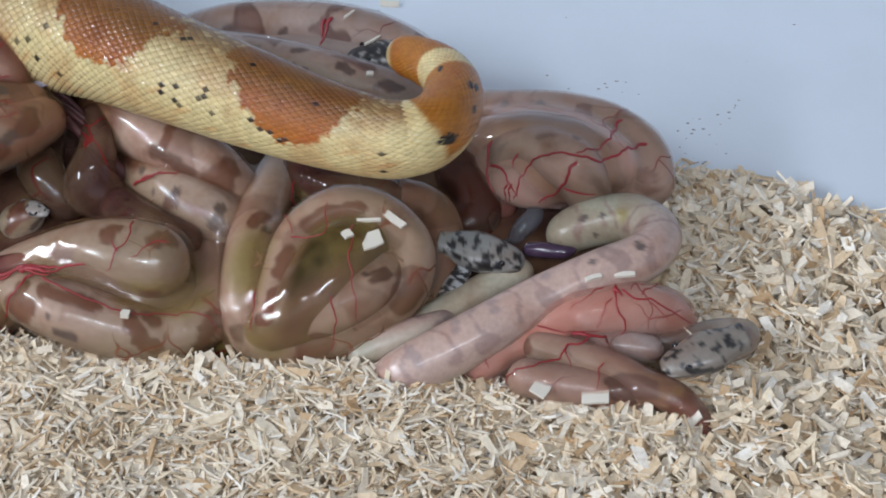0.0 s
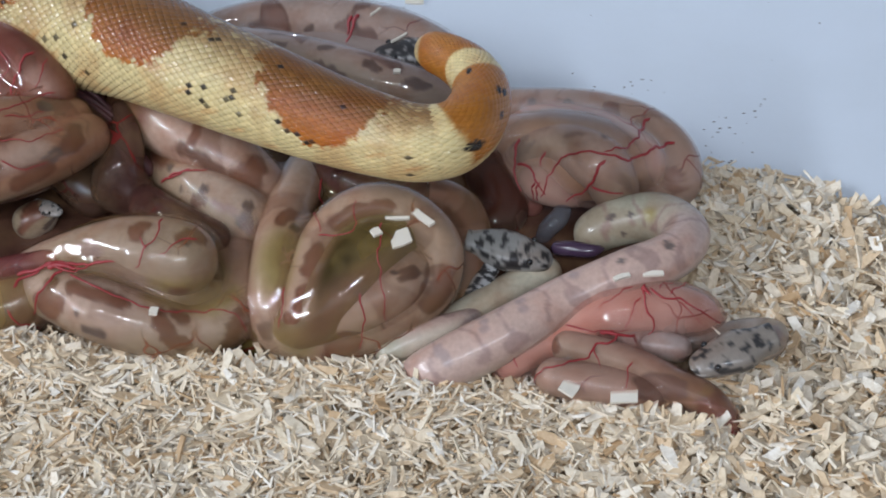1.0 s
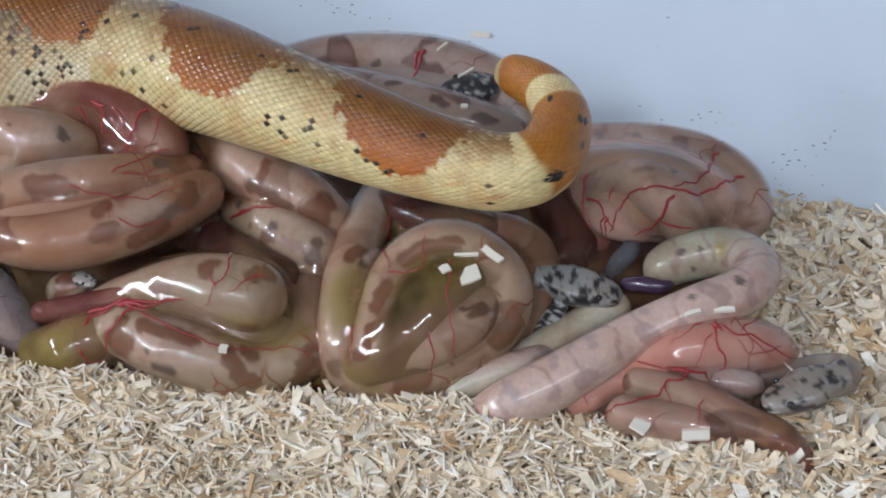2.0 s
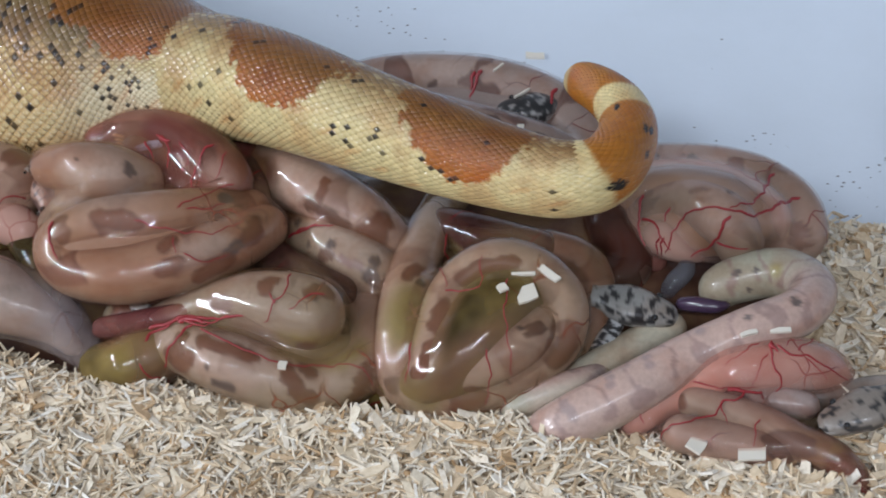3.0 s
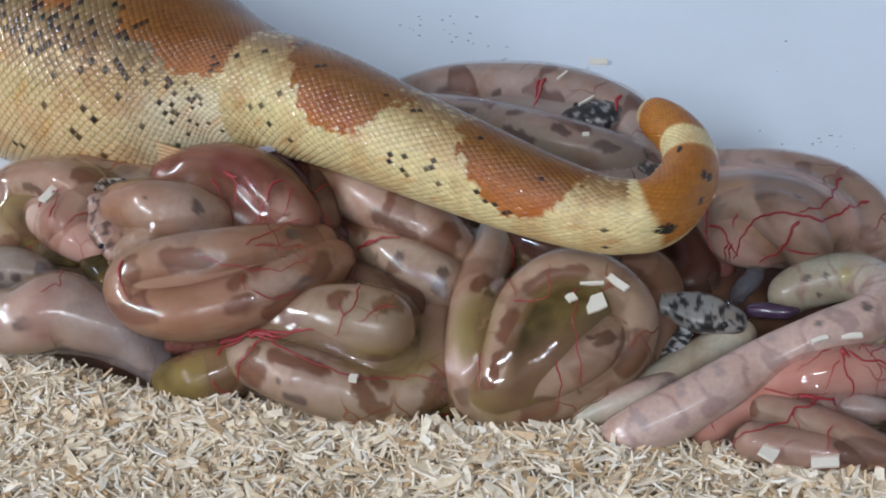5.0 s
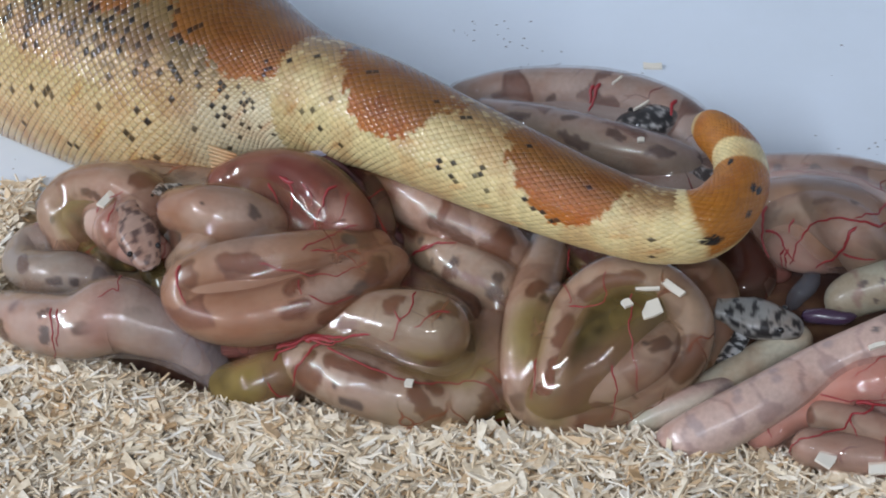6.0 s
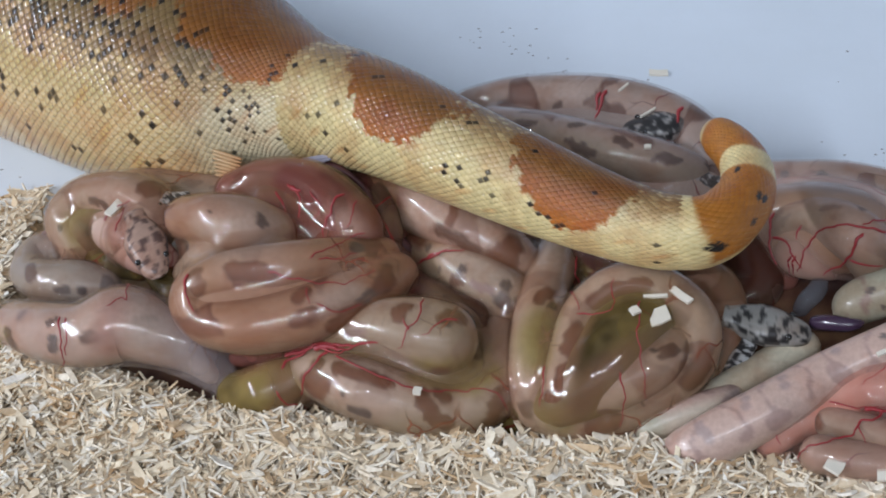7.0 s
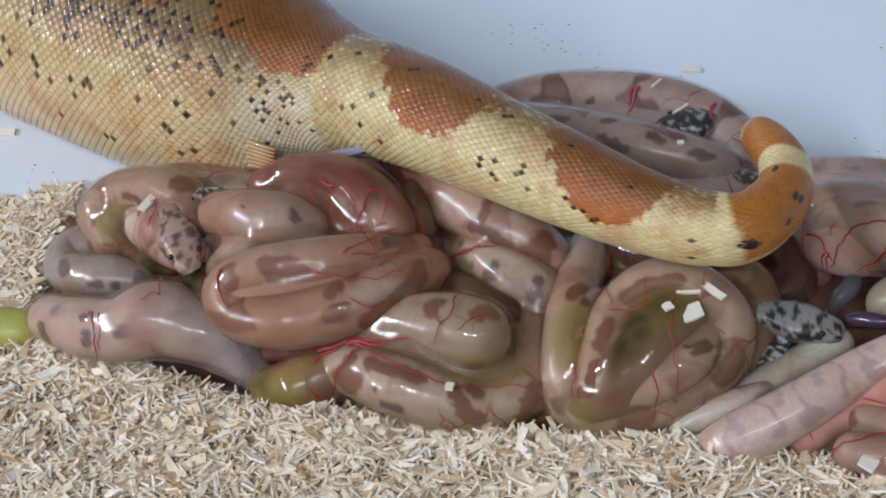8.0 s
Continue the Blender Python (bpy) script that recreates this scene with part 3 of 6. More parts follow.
def boa_colours(saddles, specks, gold_to, radius, seed, random_specks=0):
    rng = np.random.default_rng(seed)

    def colour(s, phi, length, scale):
        own = rng.random(scale.max() + 1)[scale]
        sc, pc = s.reshape(-1, 12)[:, :4].mean(1)[scale], phi.reshape(-1, 12)[:, 8:12].mean(1)[scale]
        wob = 0.0012 * np.sin(s * 900 + phi * 5) + 0.0008 * np.sin(s * 2100 - phi * 11)
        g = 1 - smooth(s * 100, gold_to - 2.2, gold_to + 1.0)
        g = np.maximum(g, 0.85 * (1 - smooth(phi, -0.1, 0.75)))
        # Darker back: dorsal pigment, with shade of the upper side put into the colour.
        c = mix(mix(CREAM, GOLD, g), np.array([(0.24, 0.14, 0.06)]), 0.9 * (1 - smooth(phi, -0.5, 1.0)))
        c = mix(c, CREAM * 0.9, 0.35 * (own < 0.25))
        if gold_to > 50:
            # Same on the trunk: top darkened, flank paled, part pigment, part painted shading.
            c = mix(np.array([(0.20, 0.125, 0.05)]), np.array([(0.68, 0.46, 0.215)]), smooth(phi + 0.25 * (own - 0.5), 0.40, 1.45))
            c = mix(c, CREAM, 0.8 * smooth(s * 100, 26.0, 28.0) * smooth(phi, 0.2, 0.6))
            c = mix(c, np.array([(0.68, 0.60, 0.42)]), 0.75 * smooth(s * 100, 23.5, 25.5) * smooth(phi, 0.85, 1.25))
        rust = np.zeros(len(s))
        for e in saddles:
            rust = np.maximum(rust, seen_in(s + wob, phi + (own - 0.5) * 0.12, e))
        # Saddles carry the same painted upper-side shade over their browner back.
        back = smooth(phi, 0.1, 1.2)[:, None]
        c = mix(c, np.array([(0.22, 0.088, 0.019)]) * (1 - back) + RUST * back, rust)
        blot = smooth(np.sin(s * 330 + phi * 3) * np.sin(phi * 7 + s * 190), 0.75, 0.95) * (phi > 0.9) * 0.35
        c = mix(c, RUST * 1.15, blot * (1 - rust))
        c = c * (0.80 + 0.3 * ((own * 7.3) % 1.0))[:, None] ** 0.6
        spots = list(specks)
        for _ in range(random_specks):
            spots.append((rng.uniform(15.5, 23.6), rng.normal(0.52, 0.20)) if rng.random() < 0.75 else (rng.uniform(15.5, 27.0), rng.uniform(0.3, 1.7)))
        one_s, one_p = sc[::12] * 100, pc[::12] * radius * 100
        black = np.zeros(len(one_s))
        for a, b in spots:
            d = np.hypot(one_s - a, (one_p - b * radius * 100) * 1.2)
            near = np.argsort(d)[:1 + (rng.random() < 0.12)]
            black[near] = rng.uniform(0.75, 1.0)
        c = mix(c, JET, np.repeat(black, 12) * np.tile([0.0] * 4 + [0.4, 0.9, 0.8, 0.9] + [1.0] * 4, len(black)))
        return c
    return colour


def tip_colours(s, phi, length, scale):
    rng = np.random.default_rng(3)
    own = rng.random(scale.max() + 1)[scale]
    k = s / length
    ring = smooth(k, 0.50, 0.525) * (1 - smooth(k + 0.03 * np.sin(phi * 2), 0.655, 0.68))
    e = np.array(sorted((b, a) for a, b in TIP_EDGE))
    start = np.interp(phi, e[:, 0], e[:, 1])
    ring = np.maximum(ring, 1 - smooth(s * 100 - start, -0.03, 0.05))
    c = mix(RUST * np.array([(0.92, 1.1, 1.2)]), CREAM, ring)
    c = mix(c, CREAM * 0.8, smooth(k, 0.955, 0.97))
    c = mix(c, CREAM, smooth(phi, 1.8, 2.05) * (k < 0.5))
    c = c * (0.8 + 0.3 * own)[:, None] ** 0.6
    for a, b in TIP_SPECKS:
        c = mix(c, JET, (np.hypot((s * 100 - a) / 0.12, (phi - b) * 0.9 / 0.09) < 1).astype(float))
    return c


TIP_SPECKS = [(0.55, 1.26), (0.61, 1.40), (0.55, 1.33), (1.78, 0.77), (1.84, 1.01), (2.33, -0.35), (1.29, 1.22)]


def scaly(name, points, mat, colour_of, origin, around, length, ringed=False, tone=0.32):
    """A body of overlapping diamond scales, each with its own raised pad; around: scales in a ring."""
    path, s = spline(points, 0.0008)
    t, side, up = frames_along(path)
    rmax = path[:, 3].max()
    rows = [0.0]
    while rows[-1] < s[-1]:
        r = np.interp(rows[-1], s, path[:, 3])
        rows.append(rows[-1] + 0.5 * length * (0.6 + 0.4 * r / rmax))
    rows = np.array(rows)
    table = np.concatenate([path, side, up], 1)

    def place(ss, phi, lift):
        ss = np.clip(ss, 0, s[-1])
        q = np.stack([np.interp(ss, s, table[:, k]) for k in range(10)], -1)
        rr = q[..., 3]
        if ringed:
            rr = rr * np.sqrt(np.clip(1 - (1 - np.clip((s[-1] - ss) / rr, 0, 1)) ** 2, 0.0, 1))
        rr = rr + lift
        return q[..., :3] + rr[..., None] * (np.sin(phi)[..., None] * q[..., 4:7] + np.cos(phi)[..., None] * q[..., 7:10])

    i, j = np.meshgrid(np.arange(1, len(rows) - 1), np.arange(around), indexing="ij")
    i, j = i.ravel(), j.ravel()
    dphi = np.pi / around
    phi = (2 * j + i % 2) * dphi
    sm, s0, s1 = rows[i], rows[i - 1], rows[i + 1]
    high = 0.06 * length
    corner = [(s0, phi, -0.6), (sm, phi + dphi, 0), (s1, phi, 2.4), (sm, phi - dphi, 0)]
    verts = [place(a, b, high * k * 0.25) for a, b, k in corner]
    for q, lift in ((0.86, 0.7), (0.48, 1.35)):
        verts += [place(sm + (a - sm) * q, phi + (b - phi) * q, high * lift) for a, b, k in corner]
    v = np.stack(verts, 1)
    o = (np.arange(len(i)) * 12)[:, None]
    f = [o + np.array([[8, 9, 10, 11]])]
    for base_k in (0, 4):
        f += [o + np.array([[base_k + k, base_k + (k + 1) % 4, base_k + 4 + (k + 1) % 4, base_k + 4 + k]]) for k in range(4)]
    ss, pp = [], []
    for q in (1.0, 0.86, 0.48):
        ss += [sm + (a - sm) * q for a, b, k in corner]
        pp += [phi + (b - phi) * q for a, b, k in corner]
    ss, pp = np.stack(ss, 1).ravel(), np.stack(pp, 1).ravel()
    colours = colour_of(ss, (pp + np.pi) % (2 * np.pi) - np.pi, s[-1], np.repeat(np.arange(len(i)), 12))
    # Pale centres, dark corners: skin tone plus glint and groove shade put into colours.
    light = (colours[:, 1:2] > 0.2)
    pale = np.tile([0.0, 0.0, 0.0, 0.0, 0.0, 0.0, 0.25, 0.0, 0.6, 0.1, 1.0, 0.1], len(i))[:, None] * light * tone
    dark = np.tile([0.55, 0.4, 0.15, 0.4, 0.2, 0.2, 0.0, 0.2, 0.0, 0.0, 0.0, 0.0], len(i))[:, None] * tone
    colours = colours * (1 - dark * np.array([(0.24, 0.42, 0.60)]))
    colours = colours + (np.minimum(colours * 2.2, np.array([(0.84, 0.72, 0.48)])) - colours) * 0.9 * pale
    return mesh_of(name, v.reshape(-1, 3) - np.array(origin), np.vstack(f)[:, ::-1].tolist(), mat, colours)


mother = base("mother_boa", MOTHER_AT, "large golden boa with rust saddles and black specks", "snake")
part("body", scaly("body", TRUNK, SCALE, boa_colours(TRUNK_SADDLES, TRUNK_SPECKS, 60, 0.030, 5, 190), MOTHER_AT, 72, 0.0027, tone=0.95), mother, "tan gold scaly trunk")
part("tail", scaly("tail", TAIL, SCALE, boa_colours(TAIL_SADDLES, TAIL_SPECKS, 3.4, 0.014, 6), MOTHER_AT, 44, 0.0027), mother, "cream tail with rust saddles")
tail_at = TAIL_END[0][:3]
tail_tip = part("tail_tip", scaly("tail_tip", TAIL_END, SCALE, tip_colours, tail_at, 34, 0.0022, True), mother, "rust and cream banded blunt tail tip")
TAIL_REST = Vector(tail_at) - Vector(MOTHER_AT)
tail_tip.location = TAIL_REST
# the pale wet lining of the vent, drawn out under the tail
LINING = fluid("vent_lining", (0.18, 0.17, 0.24), (0.40, 0.40, 0.49))
LIPS = fluid("vent_lips", (0.42, 0.20, 0.08), (0.56, 0.40, 0.22))
for k in range(7):
    q = k / 6
    lip = [(-8.46 - 0.06 * q, 1.46 - 0.10 * q, 3.52 - 0.75 * q, 0.03), (-8.06 - 0.05 * q, 1.24 - 0.14 * q, 3.50 - 0.62 * q, 0.055), (-7.56 - 0.14 * q, 0.86 - 0.18 * q, 3.62 - 0.55 * q, 0.03)]
    part("vent_lip", tube("vent_lip", cm(lip), LIPS, ring=12, origin=MOTHER_AT), mother, "wrinkled orange vent lip")
for dx, dy, dz, wide in ((0.0, 0.06, -0.14, 0.7), (0.10, 0.15, -0.14, 0.55), (-0.05, -0.03, -0.17, 0.5)):
    strand = [(-7.75, 0.60, 3.35, 0.05), (-7.26, 0.34, 3.70, 0.10), (-6.80, 0.24, 3.86, 0.14), (-6.35, 0.20, 3.95, 0.11), (-5.85, 0.24, 4.02, 0.13), (-5.40, 0.36, 4.02, 0.09), (-5.00, 0.50, 4.02, 0.05)]
    part("vent_lining", tube("vent_lining", cm([(x + dx, y + dy, z + dz, r * wide) for x, y, z, r in strand]), LINING, ring=12, origin=MOTHER_AT), mother, "pale bluish wet vent lining")

# ---- the litter ----
P = newborn_pattern
front_left = newborn("coiled tan newborn snake with brown bars in clear sac", [
    [(-6.10, -5.05, 0.90, 0.55), (-5.49, -4.89, 1.50, 0.68), (-4.32, -5.64, 1.70, 0.76), (-3.12, -5.93, 1.40, 0.76), (-2.08, -5.87, 1.10, 0.71), (-1.15, -5.48, 1.20, 0.67), (-0.85, -4.60, 1.40, 0.59), (-0.98, -3.85, 1.50, 0.54), (-1.35, -3.30, 1.40, 0.45)],
    [(-6.50, -4.57, 1.40, 0.45), (-5.65, -4.30, 1.80, 0.50), (-4.78, -4.30, 2.15, 0.58), (-3.72, -4.40, 2.40, 0.76), (-2.90, -4.60, 2.42, 0.90), (-2.25, -4.74, 2.30, 0.93)]],
    P(1, base_c=(0.72, 0.59, 0.49), strength=0.25, spots=0, rim=0.4), marks=[
        ("yolk", 5, [(-7.20, -5.69, 1.42), (-6.62, -5.91, 1.43), (-6.06, -5.74, 1.63)]), ("yolk", 3, [(-2.9, -5.55, 2.2), (-2.12, -5.63, 2.2), (-1.61, -5.70, 2.0), (-1.10, -5.37, 1.9)]), ("rust", 2.3, [(-5.32, -5.47, 2.30), (-5.56, -5.66, 1.95), (-5.34, -5.91, 1.78), (-5.14, -5.91, 2.13)]), ("rust", 2.0, [(-2.72, -6.24, 2.06), (-2.63, -6.47, 1.89), (-2.48, -6.64, 1.61), (-2.16, -6.64, 1.40)]), ("rust", 1.6, [(-2.37, -6.14, 1.99), (-2.14, -6.12, 1.92)]),
        ("rust", 2.2, [(-0.87, -5.93, 1.67), (-0.96, -6.15, 1.48), (-1.16, -6.33, 1.17)]), ("rust", 2.1, [(-3.14, -4.51, 3.29), (-3.24, -4.78, 3.18)]), ("rust", 2.0, [(-2.18, -4.82, 3.02), (-1.83, -4.71, 2.94)]), ("dark", 0.9, [(-2.14, -4.96, 2.91)]), ("rust", 1.0, [(-3.79, -6.03, 2.40), (-3.45, -6.09, 2.32)]),
        ("grey", 1.5, [(-4.39, -6.48, 1.73), (-4.07, -6.57, 1.67)]), ("grey", 1.0, [(-4.60, -6.25, 2.13)]), ("faint", 2.4, [(-4.54, -4.80, 2.81), (-4.26, -4.92, 2.83)]), ("grey", 0.8, [(-4.54, -6.22, 1.08)]), ("rust", 2.0, [(-4.70, -5.65, 2.47), (-4.22, -5.84, 2.49), (-3.69, -6.01, 2.39)])],
        fill=[[(-4.34, -5.00, 1.65, 0.60), (-3.25, -5.25, 1.55, 0.64), (-2.18, -5.30, 1.40, 0.62), (-1.47, -5.00, 1.30, 0.55)], [(-7.38, -4.92, 0.80, 0.61), (-6.75, -5.22, 1.10, 0.76), (-6.19, -5.05, 1.30, 0.79), (-5.53, -4.60, 1.40, 0.71)]], twist=0.4)
front_mid = newborn("newborn snake coiled in yellowish fluid-filled sac", [
    [(1.02, 0.69, 1.40, 0.53), (0.51, -1.58, 2.10, 0.59), (0.02, -3.49, 2.20, 0.61), (-0.19, -5.08, 1.90, 0.61), (-0.09, -5.96, 1.20, 0.55), (0.96, -6.26, 1.10, 0.58), (2.27, -5.95, 1.40, 0.65), (3.34, -5.28, 1.80, 0.68), (3.57, -4.59, 2.40, 0.68), (2.95, -3.94, 2.80, 0.64), (1.97, -3.82, 3.00, 0.58), (1.03, -4.33, 2.70, 0.50), (0.61, -5.31, 2.30, 0.45), (0.39, -6.18, 1.90, 0.42)], [(3.27, -4.75, 2.20, 0.53), (2.60, -5.74, 2.30, 0.60), (1.62, -6.08, 1.90, 0.60), (0.84, -6.00, 1.40, 0.50)]],
    P(2, base_c=(0.66, 0.52, 0.405), strength=0.3, spots=0, rim=0.5), marks=[
        ("yolk", 5, [(-0.04, -5.44, 2.46), (-0.16, -5.03, 2.62), (0.11, -4.58, 2.72)]), ("rust", 2.2, [(1.36, -4.56, 3.23), (1.82, -4.38, 3.41), (2.48, -4.32, 3.46)]), ("rust", 2.6, [(0.96, -5.24, 3.00), (0.84, -5.66, 2.91)]), ("rust", 2.4, [(0.70, -6.19, 2.68), (0.57, -6.46, 2.42), (0.19, -6.55, 2.11)]), ("rust", 1.8, [(0.28, -3.61, 2.79), (0.01, -3.92, 2.82)]), ("dark", 1.4, [(0.40, -4.05, 2.72)]),
        ("rust", 3.2, [(3.77, -5.55, 2.47), (3.77, -5.76, 2.18), (3.46, -6.02, 2.03)]), ("dark", 0.9, [(2.57, -5.82, 3.00)]), ("brown", 1.5, [(2.85, -5.87, 2.87), (3.12, -5.74, 2.81)]), ("rust", 2.8, [(1.21, -6.84, 1.39), (1.66, -6.78, 1.50)]), ("yolk", 4, [(0.44, -6.85, 1.65)]), ("brown", 2.2, [(-0.41, -6.38, 1.51)])],
        fill=[[(2.74, -4.19, 2.50, 0.82), (2.12, -4.92, 2.50, 1.02), (1.64, -5.52, 2.20, 1.10), (0.98, -5.93, 1.80, 0.94), (0.45, -6.17, 1.50, 0.73)], [(-0.42, -6.04, 1.20, 0.40), (0.44, -6.29, 1.40, 0.47), (1.35, -6.28, 1.40, 0.47), (2.14, -6.08, 1.50, 0.47)], [(1.47, -2.13, 2.00, 0.56), (2.42, -2.38, 2.00, 0.61), (3.37, -2.61, 1.80, 0.61)]], twist=-0.5)
brown_one = newborn("glossy brown newborn snake body under clear membrane", [
    [(-4.76, 1.29, 2.40, 0.56), (-3.44, -0.16, 2.90, 0.74), (-2.25, -1.20, 3.00, 0.81), (-1.13, -1.86, 2.70, 0.75), (-0.40, -2.16, 2.10, 0.61)]], P(3, base_c=(0.68, 0.54, 0.455), strength=0.45, spots=0, rim=0.5), marks=[("blood", 5, [(-4.5, 0.2, 3.2), (-4.1, -0.5, 3.45), (-3.75, -1.0, 3.5)]), ("rust", 4.0, [(-4.36, -0.03, 3.26), (-4.06, -0.92, 3.50)]), ("rust", 1.3, [(-2.01, -1.58, 3.80), (-2.10, -1.89, 3.65), (-2.22, -2.05, 3.47)]), ("rust", 3.4, [(-0.65, -2.38, 3.15), (-0.76, -2.61, 2.94), (-0.99, -2.70, 2.92)]), ("brown", 1.6, [(-2.48, -1.99, 3.33), (-1.93, -2.30, 3.21), (-1.52, -2.49, 3.07)])], twist=-0.2)
red_neck = newborn("cream newborn snake with grey flank spots", [
    [(-3.23, -0.44, 1.90, 0.64), (-2.36, -1.77, 2.20, 0.76), (-1.42, -2.67, 2.20, 0.77), (-0.68, -3.08, 1.80, 0.72), (-0.36, -3.23, 1.20, 0.55)]], P(4, base_c=(0.74, 0.65, 0.56), strength=0, spots=0), marks=[("blood", 2.5, [(-3.2, -1.3, 2.6), (-2.95, -1.75, 2.75)]), ("grey", 1.2, [(-2.80, -1.98, 2.83)]), ("grey", 1.3, [(-1.86, -2.92, 2.90)]), ("brown", 1.5, [(-2.16, -3.03, 2.59), (-1.94, -3.07, 2.74)]), ("grey", 1.6, [(-0.75, -3.34, 2.66)]), ("grey", 1.9, [(-0.96, -3.61, 2.45), (-0.74, -3.72, 2.26)]), ("grey", 1.2, [(-0.38, -4.01, 2.74)]), ("faint", 1.1, [(-1.66, -3.25, 2.71), (-1.18, -3.46, 2.63)]), ("rust", 1.2, [(-2.98, -1.71, 2.91)]), ("grey", 0.7, [(-2.48, -2.67, 2.65)])], twist=1.3)
emerging = newborn("freshly delivered newborn snake looped in its glossy sac", [
    [(-3.82, -2.26, 2.80, 0.50), (-4.90, -2.90, 3.30, 0.57), (-6.07, -3.27, 3.50, 0.60), (-7.47, -3.32, 3.30, 0.60), (-8.37, -3.49, 2.80, 0.60), (-7.99, -4.03, 2.50, 0.65), (-6.76, -4.38, 2.60, 0.73), (-5.39, -4.19, 2.80, 0.75), (-4.22, -3.55, 2.80, 0.73), (-3.47, -2.73, 2.60, 0.61)],
    [(-6.40, -1.92, 3.40, 0.58), (-7.02, -2.02, 3.70, 0.72), (-7.86, -1.88, 3.80, 0.69), (-8.80, -1.30, 3.40, 0.56)],
    [(-8.78, -2.29, 2.40, 0.39), (-8.09, -2.49, 3.20, 0.44), (-7.51, -2.08, 3.40, 0.28)]], P(5, base_c=(0.57, 0.36, 0.24), strength=0.8, spots=0, rim=0.5), marks=[
        ("pale", 8, [(-7.85, -2.43, 4.32), (-7.14, -2.49, 4.34), (-6.36, -2.45, 4.00)]), ("pale", 4, [(-5.01, -4.45, 3.51), (-4.37, -4.09, 3.51)]), ("pale", 3, [(-4.29, -3.28, 3.59), (-4.73, -3.54, 3.66)]), ("rust", 2.3, [(-7.20, -3.74, 3.84), (-6.78, -3.82, 3.85), (-6.31, -3.88, 3.78)]), ("rust", 2.6, [(-8.09, -3.87, 3.47), (-8.25, -3.64, 3.57)]), ("rust", 2.0, [(-5.54, -4.13, 3.60), (-5.58, -4.38, 3.56)]), ("rust", 2.2, [(-3.59, -3.34, 3.37), (-3.54, -3.63, 3.26), (-3.76, -3.89, 3.29)]), ("grey", 1.4, [(-3.90, -4.08, 3.24), (-4.14, -4.31, 3.22)]),
        ("rust", 1.8, [(-5.67, -4.91, 3.23), (-5.27, -4.77, 3.31)]), ("grey", 1.2, [(-6.69, -2.33, 4.30), (-6.59, -2.49, 4.13)]), ("dark", 0.5, [(-7.88, -2.28, 4.41)]), ("grey", 2.0, [(-4.31, -2.77, 3.69)]), ("rust", 2.4, [(-4.78, -4.79, 2.85), (-4.11, -4.65, 3.11)])], sac=TANNISH, yolk=TAN_YOLK, rounds=26, fill=[[(-7.89, -3.61, 2.90, 0.60), (-6.95, -3.59, 2.90, 0.65), (-6.13, -3.54, 2.90, 0.65), (-5.04, -3.39, 2.90, 0.63), (-4.12, -2.96, 2.80, 0.58)], [(-8.27, -1.97, 3.00, 0.50), (-6.76, -2.37, 3.30, 0.55)]])
bloody_one = newborn("newborn snake streaked with blood just out of the vent", [
    [(-7.83, 0.17, 3.00, 0.49), (-6.90, 0.17, 3.30, 0.58), (-5.78, -0.47, 3.60, 0.68), (-4.93, -1.33, 3.60, 0.72), (-4.43, -1.91, 3.20, 0.69), (-5.14, -2.16, 3.00, 0.55)]], P(22, base_c=(0.40, 0.20, 0.155), strength=0.6, spots=0, rim=0.5), marks=[("rust", 3.2, [(-7.57, -0.25, 3.44), (-6.91, -0.52, 3.78), (-6.26, -1.09, 3.92)]), ("rust", 3.0, [(-5.64, -1.27, 4.22), (-5.33, -1.65, 4.17)]), ("brown", 2.0, [(-4.82, -1.67, 4.26), (-4.75, -2.11, 3.99)]), ("pale", 3, [(-5.63, -1.86, 3.81)]), ("faint", 2.0, [(-4.32, -2.69, 3.69)]), ("blood", 4, [(-6.23, -0.6, 4.0), (-5.8, -1.1, 4.17), (-5.5, -1.5, 4.1)]), ("blood", 3, [(-5.1, -0.9, 4.3), (-4.6, -1.3, 4.2)]), ("pale", 3.5, [(-4.6, -2.2, 3.9), (-4.35, -2.36, 3.7)])], rounds=20, sac=STREAKED,
    fill=[[(-6.69, -0.57, 3.20, 0.63), (-5.89, -1.36, 3.20, 0.70), (-5.16, -1.81, 3.10, 0.64)], [(-4.69, 0.92, 2.80, 0.44), (-4.03, -0.23, 2.80, 0.52), (-3.59, -0.88, 2.40, 0.48)]], yolk=TISSUE)
